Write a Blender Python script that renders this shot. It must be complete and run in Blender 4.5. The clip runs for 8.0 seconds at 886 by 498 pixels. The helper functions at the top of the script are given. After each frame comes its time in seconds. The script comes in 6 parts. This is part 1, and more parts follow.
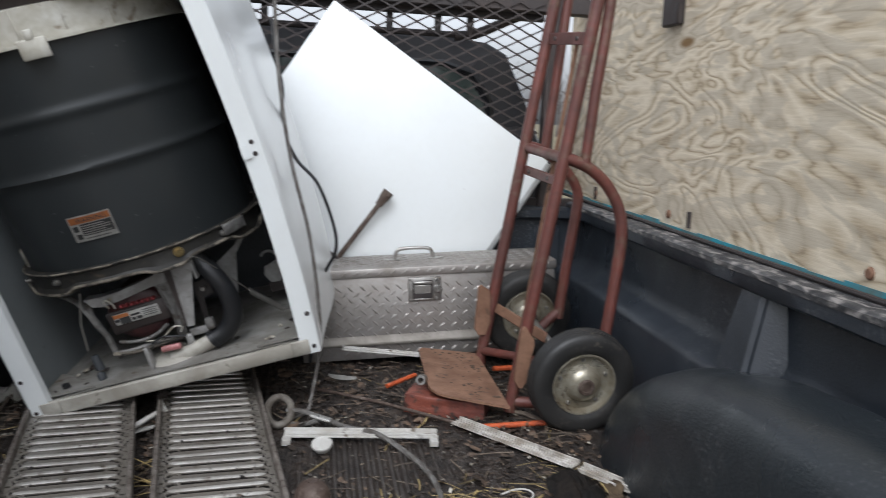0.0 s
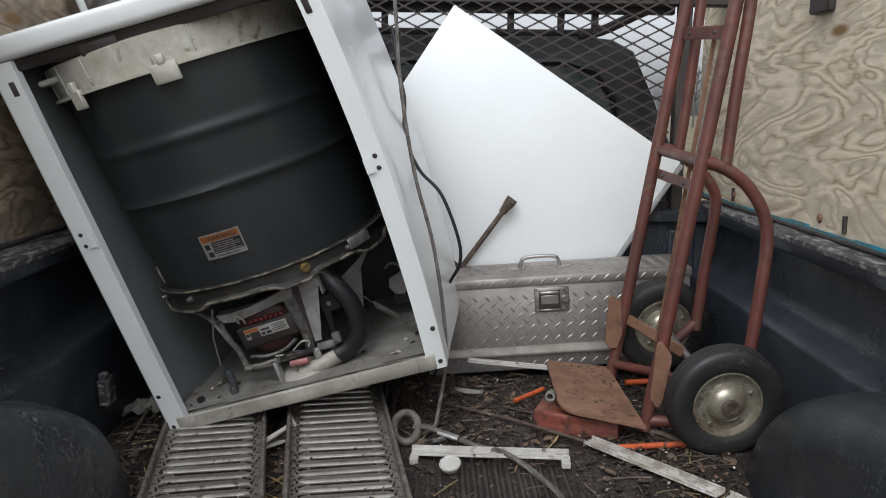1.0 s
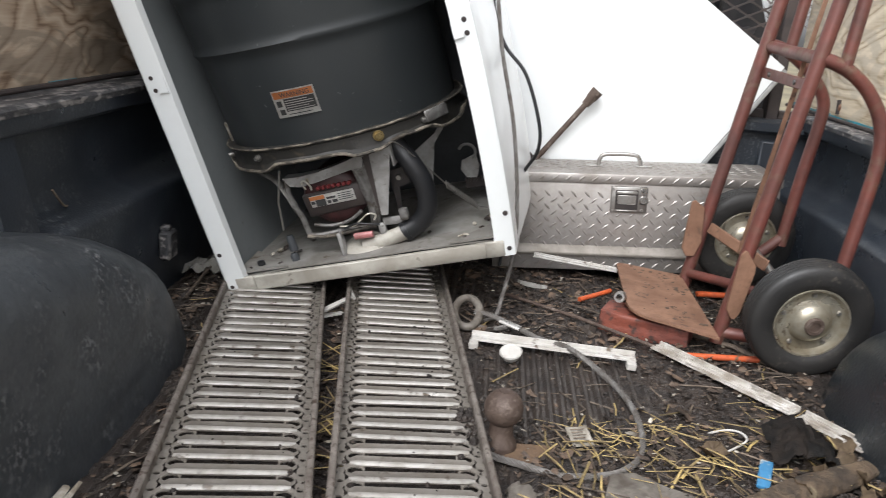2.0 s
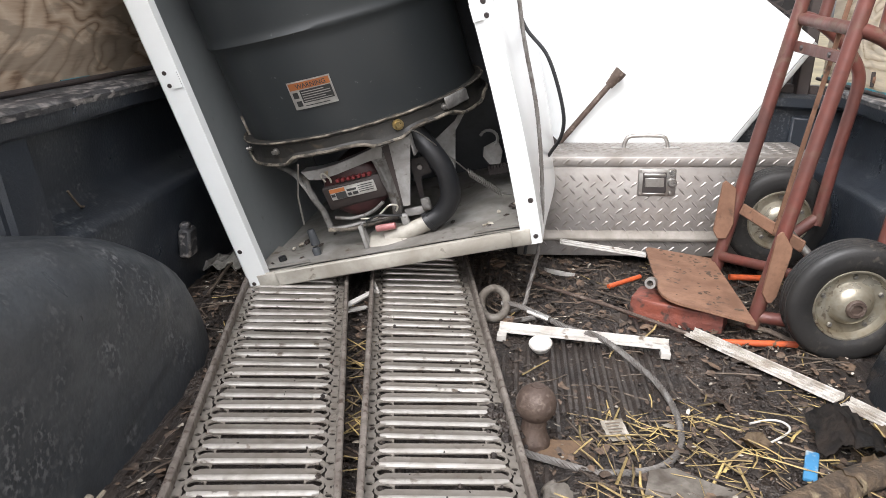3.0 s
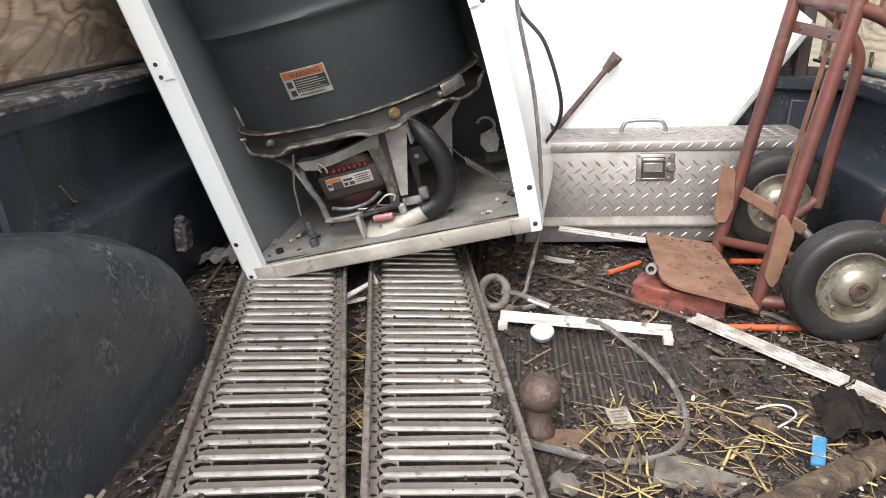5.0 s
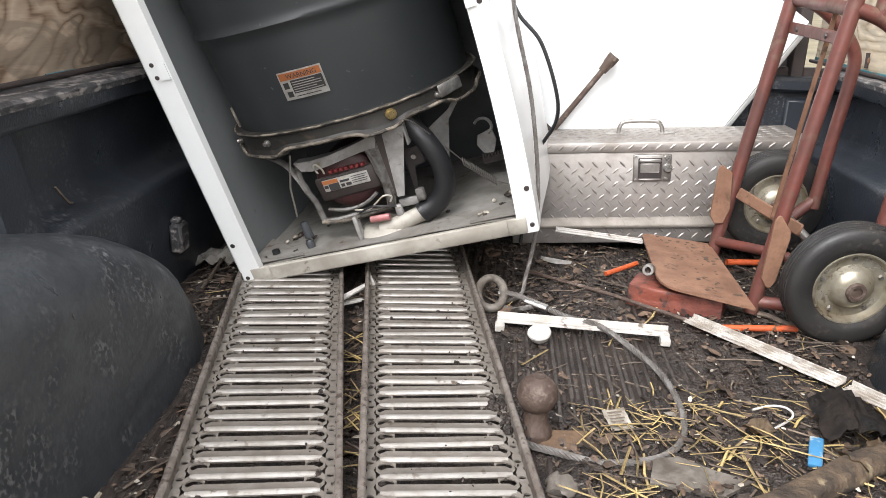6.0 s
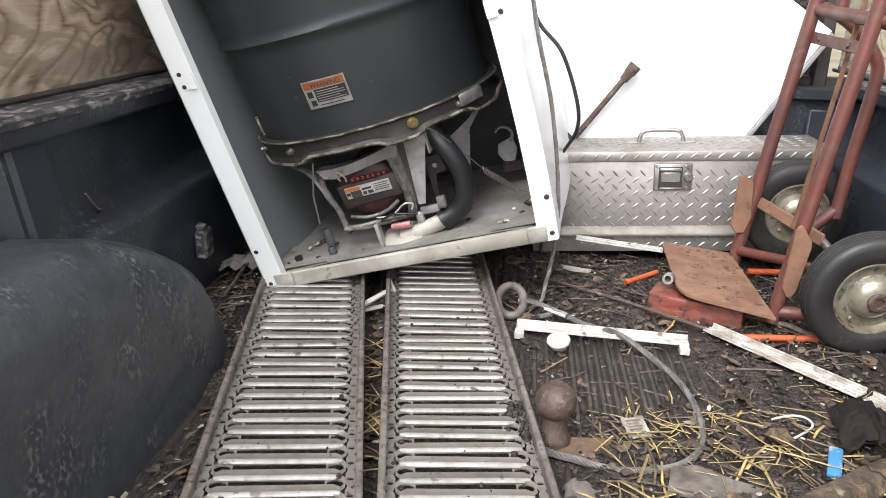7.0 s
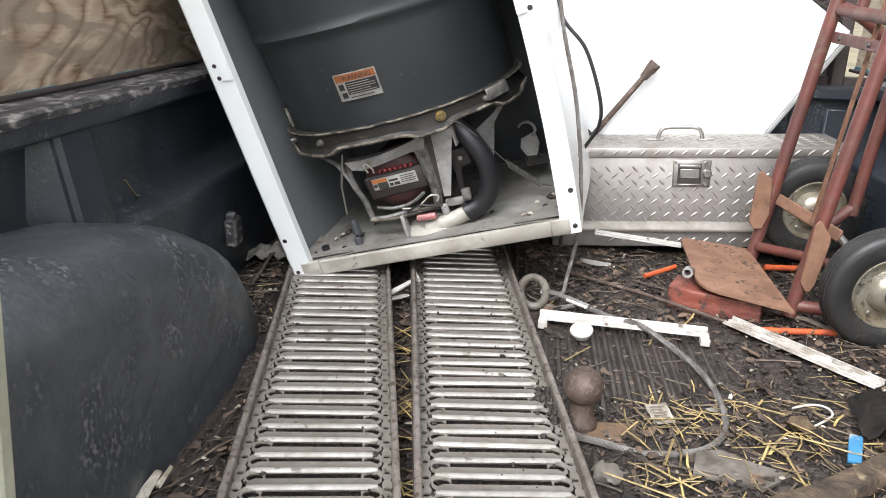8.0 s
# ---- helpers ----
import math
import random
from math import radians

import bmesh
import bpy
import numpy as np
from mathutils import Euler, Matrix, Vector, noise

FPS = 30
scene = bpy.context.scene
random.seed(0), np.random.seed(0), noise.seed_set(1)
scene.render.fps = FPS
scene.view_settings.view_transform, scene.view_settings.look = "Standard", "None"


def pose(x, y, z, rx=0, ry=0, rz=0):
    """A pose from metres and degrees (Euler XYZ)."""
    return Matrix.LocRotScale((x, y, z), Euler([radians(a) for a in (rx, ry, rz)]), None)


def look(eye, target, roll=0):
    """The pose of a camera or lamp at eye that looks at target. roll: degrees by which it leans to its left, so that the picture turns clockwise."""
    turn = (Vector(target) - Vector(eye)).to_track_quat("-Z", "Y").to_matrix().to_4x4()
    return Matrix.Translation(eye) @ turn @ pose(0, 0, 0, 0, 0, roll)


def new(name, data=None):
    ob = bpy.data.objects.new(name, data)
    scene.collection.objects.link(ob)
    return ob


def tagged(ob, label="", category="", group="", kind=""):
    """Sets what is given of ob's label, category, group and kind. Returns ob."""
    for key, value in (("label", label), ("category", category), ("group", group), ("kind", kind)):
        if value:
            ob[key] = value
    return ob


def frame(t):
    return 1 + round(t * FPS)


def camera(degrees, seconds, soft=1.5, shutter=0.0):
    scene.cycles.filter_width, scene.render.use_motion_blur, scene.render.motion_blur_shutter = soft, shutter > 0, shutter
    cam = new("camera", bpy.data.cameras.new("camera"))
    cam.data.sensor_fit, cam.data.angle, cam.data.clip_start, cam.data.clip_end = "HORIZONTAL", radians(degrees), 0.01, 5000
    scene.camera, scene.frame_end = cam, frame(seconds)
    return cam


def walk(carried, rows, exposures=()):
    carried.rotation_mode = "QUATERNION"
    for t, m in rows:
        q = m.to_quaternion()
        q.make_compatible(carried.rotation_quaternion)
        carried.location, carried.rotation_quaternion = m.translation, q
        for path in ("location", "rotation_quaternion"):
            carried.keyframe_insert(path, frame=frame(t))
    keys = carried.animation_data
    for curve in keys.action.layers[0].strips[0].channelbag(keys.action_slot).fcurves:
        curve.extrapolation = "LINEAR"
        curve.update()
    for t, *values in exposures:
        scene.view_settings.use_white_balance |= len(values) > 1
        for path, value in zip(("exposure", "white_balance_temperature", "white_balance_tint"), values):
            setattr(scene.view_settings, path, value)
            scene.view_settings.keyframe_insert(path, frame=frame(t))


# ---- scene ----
cam = camera(57.2, 8.0, soft=0.6, shutter=0.25)
PATH = [
    (0, (0.24, -0.058, 0.785), (0.556, 1.89, 0.462), 2.8),
    (0.2, (0.234, -0.052, 0.789), (0.403, 1.917, 0.485), 2.9),
    (0.5, (0.219, -0.045, 0.815), (0.251, 1.933, 0.517), 1.9),
    (1, (0.227, 0.018, 0.81), (0.253, 1.988, 0.471), 0.6),
    (1.2, (0.204, 0.053, 0.774), (0.23, 2.012, 0.371), 3.9),
    (1.5, (0.196, 0.079, 0.739), (0.198, 2.014, 0.233), 6.3),
    (2, (0.182, 0.097, 0.722), (0.09, 2.014, 0.159), 5.3),
    (2.2, (0.174, 0.099, 0.714), (0.021, 2.011, 0.145), 4.0),
    (3.3, (0.17, 0.156, 0.717), (0.033, 2.057, 0.11), 2.8),
    (3.5, (0.165, 0.157, 0.713), (0.027, 2.057, 0.102), 2.5),
    (4, (0.16, 0.165, 0.709), (0.036, 2.061, 0.085), 2.8),
    (4.5, (0.162, 0.162, 0.71), (0.03, 2.058, 0.086), 2.4),
    (6, (0.161, 0.165, 0.711), (0.042, 2.062, 0.089), 2.4),
    (6.5, (0.161, 0.161, 0.714), (0.029, 2.058, 0.093), 2.6),
    (7, (0.163, 0.149, 0.717), (-0.008, 2.046, 0.11), 2.3),
    (7.5, (0.143, 0.137, 0.709), (-0.032, 2.039, 0.115), 3.1),
    (8, (0.122, 0.102, 0.709), (-0.061, 1.998, 0.099), 2.9),
]
walk(cam, [(t, look(eye, target, roll)) for t, eye, target, roll in PATH],
     [(0, -1.0, 6000, 10), (0.2, -1.18, 6050, 10), (0.5, -1.27, 6100, 10), (1, -1.2, 6150, 10), (1.5, -0.75, 6250, 10), (2, -0.33, 6300, 11), (3.3, 0.05, 6400, 13), (4.5, 0.12, 6450, 13), (6.5, 0.1, 6400, 12), (8, 0.18, 6250, 11)])

# ---- world and light: bright overcast ----
world = bpy.data.worlds.new("overcast")
scene.world = world
world.use_nodes = True
wn, wl = world.node_tree.nodes, world.node_tree.links
sky = wn.new("ShaderNodeTexSky")
sky.sky_type, sky.sun_disc = "NISHITA", False
sky.sun_elevation, sky.sun_rotation = radians(48), radians(200)
sky.dust_density, sky.ozone_density = 4.0, 1.0
hs = wn.new("ShaderNodeHueSaturation")
hs.inputs["Saturation"].default_value = 0.10
wl.new(sky.outputs[0], hs.inputs["Color"])
wl.new(hs.outputs[0], wn["Background"].inputs["Color"])
wn["Background"].inputs["Strength"].default_value = 0.46
sun = new("sun", bpy.data.lights.new("sun", "SUN"))
sun.data.energy, sun.data.angle, sun.data.color = 0.9, radians(30), (1.0, 0.99, 0.97)
sun.matrix_world = look((-1.5, -3.1, 4.8), (0.3, 1.4, 0.0))


# ---- materials ----
def material(name, base, rough=0.5, metal=0.0, dark=None, scale=8.0, fine=90.0, amount=0.35, bump=0.15, bump_size=0.002,
             spots=None, spot_scale=14.0, spot_from=0.6, spot_to=0.7, rough_var=0.15, coat=0.0, rand=0.0, island=0.0, squeeze=(1, 1, 1), spot_mask=0.0, spot_rough=0.0):
    """A surface with broad mottling, fine grain, optional spots of a second colour, and fine relief."""
    m = bpy.data.materials.new(name)
    m.use_nodes = True
    n, l = m.node_tree.nodes, m.node_tree.links
    b = n["Principled BSDF"]
    b.inputs["Metallic"].default_value = metal
    b.inputs["Coat Weight"].default_value = coat
    geo = n.new("ShaderNodeTexCoord")
    mp = n.new("ShaderNodeMapping")
    mp.inputs["Scale"].default_value = squeeze
    l.new(geo.outputs["Object"], mp.inputs["Vector"])
    if rand:
        own = n.new("ShaderNodeObjectInfo")
        far = n.new("ShaderNodeMath")
        far.operation, far.inputs[1].default_value = "MULTIPLY", 37.0
        l.new(own.outputs["Random"], far.inputs[0])
        l.new(far.outputs[0], mp.inputs["Location"])

    def tex(sc, detail=6.0, dist=0.0):
        t = n.new("ShaderNodeTexNoise")
        t.inputs["Scale"].default_value, t.inputs["Detail"].default_value, t.inputs["Distortion"].default_value = sc, detail, dist
        l.new(mp.outputs[0], t.inputs["Vector"])
        return t.outputs["Fac"]

    def ramp(src, a, c):
        r = n.new("ShaderNodeMapRange")
        r.inputs["From Min"].default_value, r.inputs["From Max"].default_value = a, c
        l.new(src, r.inputs["Value"])
        return r.outputs[0]

    def mix(f, a, c):
        x = n.new("ShaderNodeMix")
        x.data_type = "RGBA"
        l.new(f, x.inputs["Factor"])
        for sock, val in ((x.inputs["A"], a), (x.inputs["B"], c)):
            if isinstance(val, tuple):
                sock.default_value = (*val, 1)
            else:
                l.new(val, sock)
        return x.outputs["Result"]

    dark = dark or tuple(c * 0.55 for c in base)
    broad, grain = tex(scale, 5.0, 0.6), tex(fine, 4.0)
    s1 = n.new("ShaderNodeMath")
    s1.operation = "MULTIPLY"
    l.new(ramp(broad, 0.35, 0.7), s1.inputs[0])
    s1.inputs[1].default_value = amount * 2
    col = mix(s1.outputs[0], base, dark)
    s2 = n.new("ShaderNodeMath")
    s2.operation = "MULTIPLY"
    l.new(ramp(grain, 0.45, 0.75), s2.inputs[0])
    s2.inputs[1].default_value = amount
    col = mix(s2.outputs[0], col, dark)
    if spots:
        spot = ramp(tex(spot_scale, 8.0, 0.3), spot_from, spot_to)
        if spot_mask:
            patch = n.new("ShaderNodeMath")
            patch.operation = "MULTIPLY"
            l.new(spot, patch.inputs[0])
            l.new(ramp(tex(spot_mask, 4.0, 0.8), 0.48, 0.66), patch.inputs[1])
            spot = patch.outputs[0]
        col = mix(spot, col, spots)
    if rand or island:
        info = n.new("ShaderNodeObjectInfo" if rand else "ShaderNodeNewGeometry")
        hv = n.new("ShaderNodeHueSaturation")
        l.new(col, hv.inputs["Color"])
        r = n.new("ShaderNodeMapRange")
        r.inputs["To Min"].default_value, r.inputs["To Max"].default_value = 1 - (rand or island), 1 + (rand or island)
        l.new(info.outputs["Random" if rand else "Random Per Island"], r.inputs["Value"])
        l.new(r.outputs[0], hv.inputs["Value"])
        col = hv.outputs[0]
    l.new(col, b.inputs["Base Color"])
    rr = n.new("ShaderNodeMapRange")
    rr.inputs["From Min"].default_value, rr.inputs["From Max"].default_value = 0.3, 0.7
    rr.inputs["To Min"].default_value, rr.inputs["To Max"].default_value = max(0.05, rough - rough_var), min(1, rough + rough_var)
    l.new(broad, rr.inputs["Value"])
    if spots and spot_rough:
        more = n.new("ShaderNodeMath")
        more.operation, more.inputs[1].default_value = "MULTIPLY_ADD", spot_rough
        l.new(spot, more.inputs[0])
        l.new(rr.outputs[0], more.inputs[2])
        l.new(more.outputs[0], b.inputs["Roughness"])
    else:
        l.new(rr.outputs[0], b.inputs["Roughness"])
    if bump:
        bp = n.new("ShaderNodeBump")
        bp.inputs["Strength"].default_value, bp.inputs["Distance"].default_value = bump, bump_size
        l.new(grain, bp.inputs["Height"])
        l.new(bp.outputs[0], b.inputs["Normal"])
    return m


def plywood(name, shaded=False):
    """Weathered rotary-cut plywood: long wandering grain figures, grey weathering and knots; a second set of tones is
    browner and darkened for shade.
    """
    m = bpy.data.materials.new(name)
    m.use_nodes = True
    n, l = m.node_tree.nodes, m.node_tree.links
    b = n["Principled BSDF"]
    tc = n.new("ShaderNodeTexCoord")
    mp = n.new("ShaderNodeMapping")
    mp.inputs["Scale"].default_value = (1, 0.55, 1.7)
    l.new(tc.outputs["Object"], mp.inputs["Vector"])
    warp = n.new("ShaderNodeTexNoise")
    warp.inputs["Scale"].default_value, warp.inputs["Detail"].default_value, warp.inputs["Distortion"].default_value = 2.6, 3.0, 0.8
    l.new(mp.outputs[0], warp.inputs["Vector"])
    mul = n.new("ShaderNodeMath")
    mul.operation, mul.inputs[1].default_value = "MULTIPLY", 15.0
    l.new(warp.outputs["Fac"], mul.inputs[0])
    frac = n.new("ShaderNodeMath")
    frac.operation, frac.inputs[1].default_value = "PINGPONG", 0.5
    l.new(mul.outputs[0], frac.inputs[0])
    mp2 = n.new("ShaderNodeMapping")
    mp2.inputs["Scale"].default_value = (1, 3, 34)
    l.new(tc.outputs["Object"], mp2.inputs["Vector"])
    fibre = n.new("ShaderNodeTexNoise")
    fibre.inputs["Scale"].default_value, fibre.inputs["Detail"].default_value = 6.0, 6.0
    l.new(mp2.outputs[0], fibre.inputs["Vector"])
    add = n.new("ShaderNodeMath")
    add.operation = "MULTIPLY_ADD"
    l.new(fibre.outputs["Fac"], add.inputs[0])
    add.inputs[1].default_value = 0.38
    l.new(frac.outputs[0], add.inputs[2])
    cr = n.new("ShaderNodeValToRGB")
    e = cr.color_ramp.elements
    tones = ((0.15, 0.098, 0.062), (0.26, 0.185, 0.125), (0.37, 0.28, 0.20), (0.47, 0.375, 0.28)) if shaded else ((0.30, 0.235, 0.155), (0.48, 0.39, 0.27), (0.60, 0.51, 0.375), (0.72, 0.63, 0.49))
    e[0].position, e[0].color = 0.15, (*tones[0], 1)
    e[1].position, e[1].color = 0.68, (*tones[3], 1)
    k = e.new(0.27)
    k.color = (*tones[1], 1)
    k = e.new(0.41)
    k.color = (*tones[2], 1)
    l.new(add.outputs[0], cr.inputs[0])
    grey = n.new("ShaderNodeTexNoise")
    grey.inputs["Scale"].default_value, grey.inputs["Detail"].default_value, grey.inputs["Distortion"].default_value = 6.0, 9.0, 2.2
    l.new(mp.outputs[0], grey.inputs["Vector"])
    gr = n.new("ShaderNodeMapRange")
    gr.inputs["From Min"].default_value, gr.inputs["From Max"].default_value, gr.inputs["To Max"].default_value = 0.49, 0.56, 0.62
    l.new(grey.outputs["Fac"], gr.inputs["Value"])
    mx = n.new("ShaderNodeMix")
    mx.data_type = "RGBA"
    l.new(gr.outputs[0], mx.inputs["Factor"])
    l.new(cr.outputs[0], mx.inputs["A"])
    mx.inputs["B"].default_value = (0.20, 0.165, 0.125, 1) if shaded else (0.46, 0.405, 0.32, 1)
    vor = n.new("ShaderNodeTexVoronoi")
    vor.inputs["Scale"].default_value = 3.1
    l.new(mp.outputs[0], vor.inputs["Vector"])
    kr = n.new("ShaderNodeMapRange")
    kr.inputs["From Min"].default_value, kr.inputs["From Max"].default_value = 0.10, 0.05
    l.new(vor.outputs["Distance"], kr.inputs["Value"])
    mk = n.new("ShaderNodeMix")
    mk.data_type = "RGBA"
    l.new(kr.outputs[0], mk.inputs["Factor"])
    l.new(mx.outputs["Result"], mk.inputs["A"])
    mk.inputs["B"].default_value = (0.20, 0.12, 0.05, 1)
    l.new(mk.outputs["Result"], b.inputs["Base Color"])
    b.inputs["Roughness"].default_value = 0.85
    bp = n.new("ShaderNodeBump")
    bp.inputs["Strength"].default_value, bp.inputs["Distance"].default_value = 0.35, 0.003
    l.new(add.outputs[0], bp.inputs["Height"])
    l.new(bp.outputs[0], b.inputs["Normal"])
    return m


LINER = material("black_bed_liner", (0.026, 0.032, 0.041), 0.36, dark=(0.017, 0.020, 0.025), scale=5, fine=190, amount=0.4, bump=0.3,
                 spots=(0.10, 0.106, 0.112), spot_scale=110, spot_from=0.52, spot_to=0.68, spot_mask=6.5, spot_rough=0.15, rough_var=0.12)
RAILTOP = material("scuffed_rail_cap", (0.075, 0.075, 0.078), 0.5, dark=(0.02, 0.02, 0.022), scale=20, fine=200, amount=0.6, bump=0.6,
                   spots=(0.27, 0.25, 0.235), spot_scale=62, spot_from=0.50, spot_to=0.66, squeeze=(1, 0.45, 1))
PLY = plywood("weathered_plywood")
# browner board whose darker tones also hold the shade on that side
PLYD = plywood("shaded_brown_plywood", True)
TEAL = material("teal_paint", (0.03, 0.30, 0.40), 0.6, dark=(0.12, 0.15, 0.13), scale=12, fine=70, amount=0.5)
ENAMEL = material("white_enamel", (0.78, 0.805, 0.805), 0.22, dark=(0.70, 0.71, 0.69), scale=3, fine=40, amount=0.15, bump=0.03,
                  spots=(0.42, 0.40, 0.36), spot_scale=26, spot_from=0.74, spot_to=0.80, rough_var=0.06)
GALV = material("grey_zinc_sheet", (0.42, 0.43, 0.43), 0.45, 0.55, dark=(0.24, 0.24, 0.23), scale=7, fine=60, amount=0.35, bump=0.08)
PAN = material("dusty_base_pan", (0.28, 0.272, 0.252), 0.65, 0.1, dark=(0.15, 0.138, 0.12), scale=9, fine=50, amount=0.45, bump=0.2,
               spots=(0.085, 0.064, 0.044), spot_scale=40, spot_from=0.56, spot_to=0.68, spot_mask=8.0)
TUB = material("dark_grey_tub_plastic", (0.0215, 0.0245, 0.026), 0.42, dark=(0.019, 0.022, 0.023), scale=4, fine=140, amount=0.3, bump=0.06,
               spots=(0.10, 0.105, 0.10), spot_scale=75, spot_from=0.70, spot_to=0.80)
TUBRIM = material("grimy_tub_rim", (0.024, 0.0225, 0.020), 0.55, dark=(0.016, 0.015, 0.013), scale=16, fine=120, amount=0.5, bump=0.3,
                  spots=(0.07, 0.055, 0.038), spot_scale=40, spot_from=0.58, spot_to=0.76)
CRUST = material("mineral_crust", (0.25, 0.22, 0.175), 0.8, dark=(0.05, 0.042, 0.032), scale=26, fine=130, amount=0.7, bump=0.8, bump_size=0.004,
                 spots=(0.03, 0.027, 0.023), spot_scale=34, spot_from=0.50, spot_to=0.62)
RINGW = material("yellowed_white_plastic", (0.58, 0.57, 0.52), 0.5, dark=(0.36, 0.33, 0.26), scale=14, fine=60, amount=0.5,
                 spots=(0.17, 0.12, 0.07), spot_scale=24, spot_from=0.60, spot_to=0.72)
MOTOR = material("dark_red_motor", (0.055, 0.018, 0.018), 0.5, dark=(0.02, 0.01, 0.01), scale=20, fine=90, amount=0.4)
BLACKP = material("black_rubber_hose", (0.015, 0.016, 0.018), 0.38, dark=(0.008, 0.008, 0.009), scale=10, fine=80, amount=0.4, bump=0.1)
GREYP = material("grey_cast_bracket", (0.22, 0.215, 0.205), 0.6, 0.25, dark=(0.085, 0.08, 0.075), scale=18, fine=80, amount=0.6, bump=0.4,
                 spots=(0.07, 0.06, 0.05), spot_scale=40, spot_from=0.54, spot_to=0.66)
PALECAST = material("pale_grey_sheet_metal", (0.34, 0.335, 0.325), 0.55, 0.1, dark=(0.17, 0.16, 0.15), scale=14, fine=90, amount=0.45, bump=0.2,
                    spots=(0.09, 0.075, 0.06), spot_scale=46, spot_from=0.62, spot_to=0.74)
PINK = material("faded_pink_plastic", (0.40, 0.15, 0.15), 0.5, dark=(0.24, 0.10, 0.09), scale=30, fine=90, amount=0.5)
STEEL = material("dull_steel", (0.42, 0.41, 0.39), 0.38, 0.85, dark=(0.24, 0.22, 0.20), scale=18, fine=120, amount=0.4, bump=0.12)
BRASS = material("brass_bolt", (0.42, 0.32, 0.15), 0.4, 0.8, scale=60, fine=200, amount=0.5)
ALU = material("tread_plate_aluminium", (0.40, 0.375, 0.355), 0.46, 0.65, dark=(0.24, 0.215, 0.19), scale=6, fine=70, amount=0.45, bump=0.12,
               spots=(0.15, 0.125, 0.10), spot_scale=40, spot_from=0.52, spot_to=0.70, spot_mask=4.0, spot_rough=0.25)
RAMP = material("muddy_ramp_aluminium", (0.265, 0.243, 0.215), 0.50, 0.35, dark=(0.165, 0.145, 0.12), scale=14, fine=70, amount=0.45, bump=0.35,
                spots=(0.085, 0.064, 0.045), spot_scale=60, spot_from=0.56, spot_to=0.68, spot_mask=7.0, rand=0.12)
RAMPRAIL = material("oxidised_ramp_rail", (0.24, 0.215, 0.19), 0.6, 0.25, dark=(0.125, 0.105, 0.09), scale=22, fine=120, amount=0.5, bump=0.5,
                    spots=(0.07, 0.05, 0.038), spot_scale=80, spot_from=0.54, spot_to=0.66)
WORN = material("polished_rung_edge", (0.56, 0.54, 0.505), 0.42, 0.45, dark=(0.33, 0.305, 0.27), scale=22, fine=90, amount=0.45, bump=0.2,
                spots=(0.12, 0.095, 0.07), spot_scale=60, spot_from=0.56, spot_to=0.66, spot_mask=9.0, rand=0.12)
REDPAINT = material("worn_red_paint", (0.150, 0.047, 0.036), 0.48, 0.1, dark=(0.080, 0.031, 0.025), scale=9, fine=70, amount=0.55, bump=0.45,
                    spots=(0.125, 0.078, 0.054), spot_scale=44, spot_from=0.48, spot_to=0.60, spot_mask=5.0)
RUST = material("rusty_plate", (0.23, 0.125, 0.078), 0.7, 0.1, dark=(0.135, 0.068, 0.04), scale=12, fine=110, amount=0.5, bump=0.4,
                spots=(0.055, 0.034, 0.023), spot_scale=60, spot_from=0.54, spot_to=0.64, spot_mask=9.0)
RUBBER = material("tyre_rubber", (0.014, 0.0138, 0.0138), 0.58, dark=(0.022, 0.020, 0.018), scale=9, fine=110, amount=0.4, bump=0.4,
                  spots=(0.075, 0.064, 0.052), spot_scale=70, spot_from=0.54, spot_to=0.70, spot_mask=8.0)
RAG = material("weathered_grey_cloth", (0.30, 0.29, 0.265), 0.9, dark=(0.15, 0.14, 0.12), scale=18, fine=200, amount=0.5, bump=0.5)
HUB = material("tarnished_zinc_hub", (0.45, 0.42, 0.345), 0.36, 0.6, dark=(0.22, 0.185, 0.125), scale=14, fine=90, amount=0.5, bump=0.2,
               spots=(0.085, 0.055, 0.032), spot_scale=75, spot_from=0.52, spot_to=0.64, spot_mask=11.0)
BRICK = material("wet_red_brick", (0.225, 0.062, 0.038), 0.6, dark=(0.12, 0.036, 0.026), scale=16, fine=120, amount=0.55, bump=0.6, bump_size=0.003,
                 spots=(0.05, 0.026, 0.02), spot_scale=50, spot_from=0.56, spot_to=0.68)
DIRT = material("wet_black_dirt", (0.042, 0.031, 0.0245), 0.48, dark=(0.016, 0.012, 0.010), scale=13, fine=140, amount=0.65, bump=1.0, bump_size=0.009,
                spots=(0.125, 0.10, 0.078), spot_scale=95, spot_from=0.57, spot_to=0.66, spot_mask=11.0, rough_var=0.28)
STRAW = material("yellow_straw", (0.40, 0.30, 0.115), 0.6, dark=(0.13, 0.095, 0.05), scale=20, fine=200, amount=0.6, island=0.7)
LEAF = material("rotten_leaf_litter", (0.125, 0.083, 0.055), 0.65, dark=(0.038, 0.027, 0.02), scale=22, fine=160, amount=0.7, bump=0.4, island=0.8)
PALE = material("pale_scraps", (0.46, 0.43, 0.37), 0.7, dark=(0.17, 0.145, 0.11), scale=30, fine=160, amount=0.6, island=0.4)
TWIG = material("grey_twigs", (0.14, 0.11, 0.08), 0.8, dark=(0.06, 0.045, 0.035), scale=30, fine=200, amount=0.6, island=0.5)
WHITEP = material("dirty_white_trim", (0.54, 0.53, 0.505), 0.45, dark=(0.38, 0.355, 0.315), scale=16, fine=120, amount=0.4,
                  spots=(0.13, 0.10, 0.075), spot_scale=60, spot_from=0.56, spot_to=0.66, spot_mask=10.0)
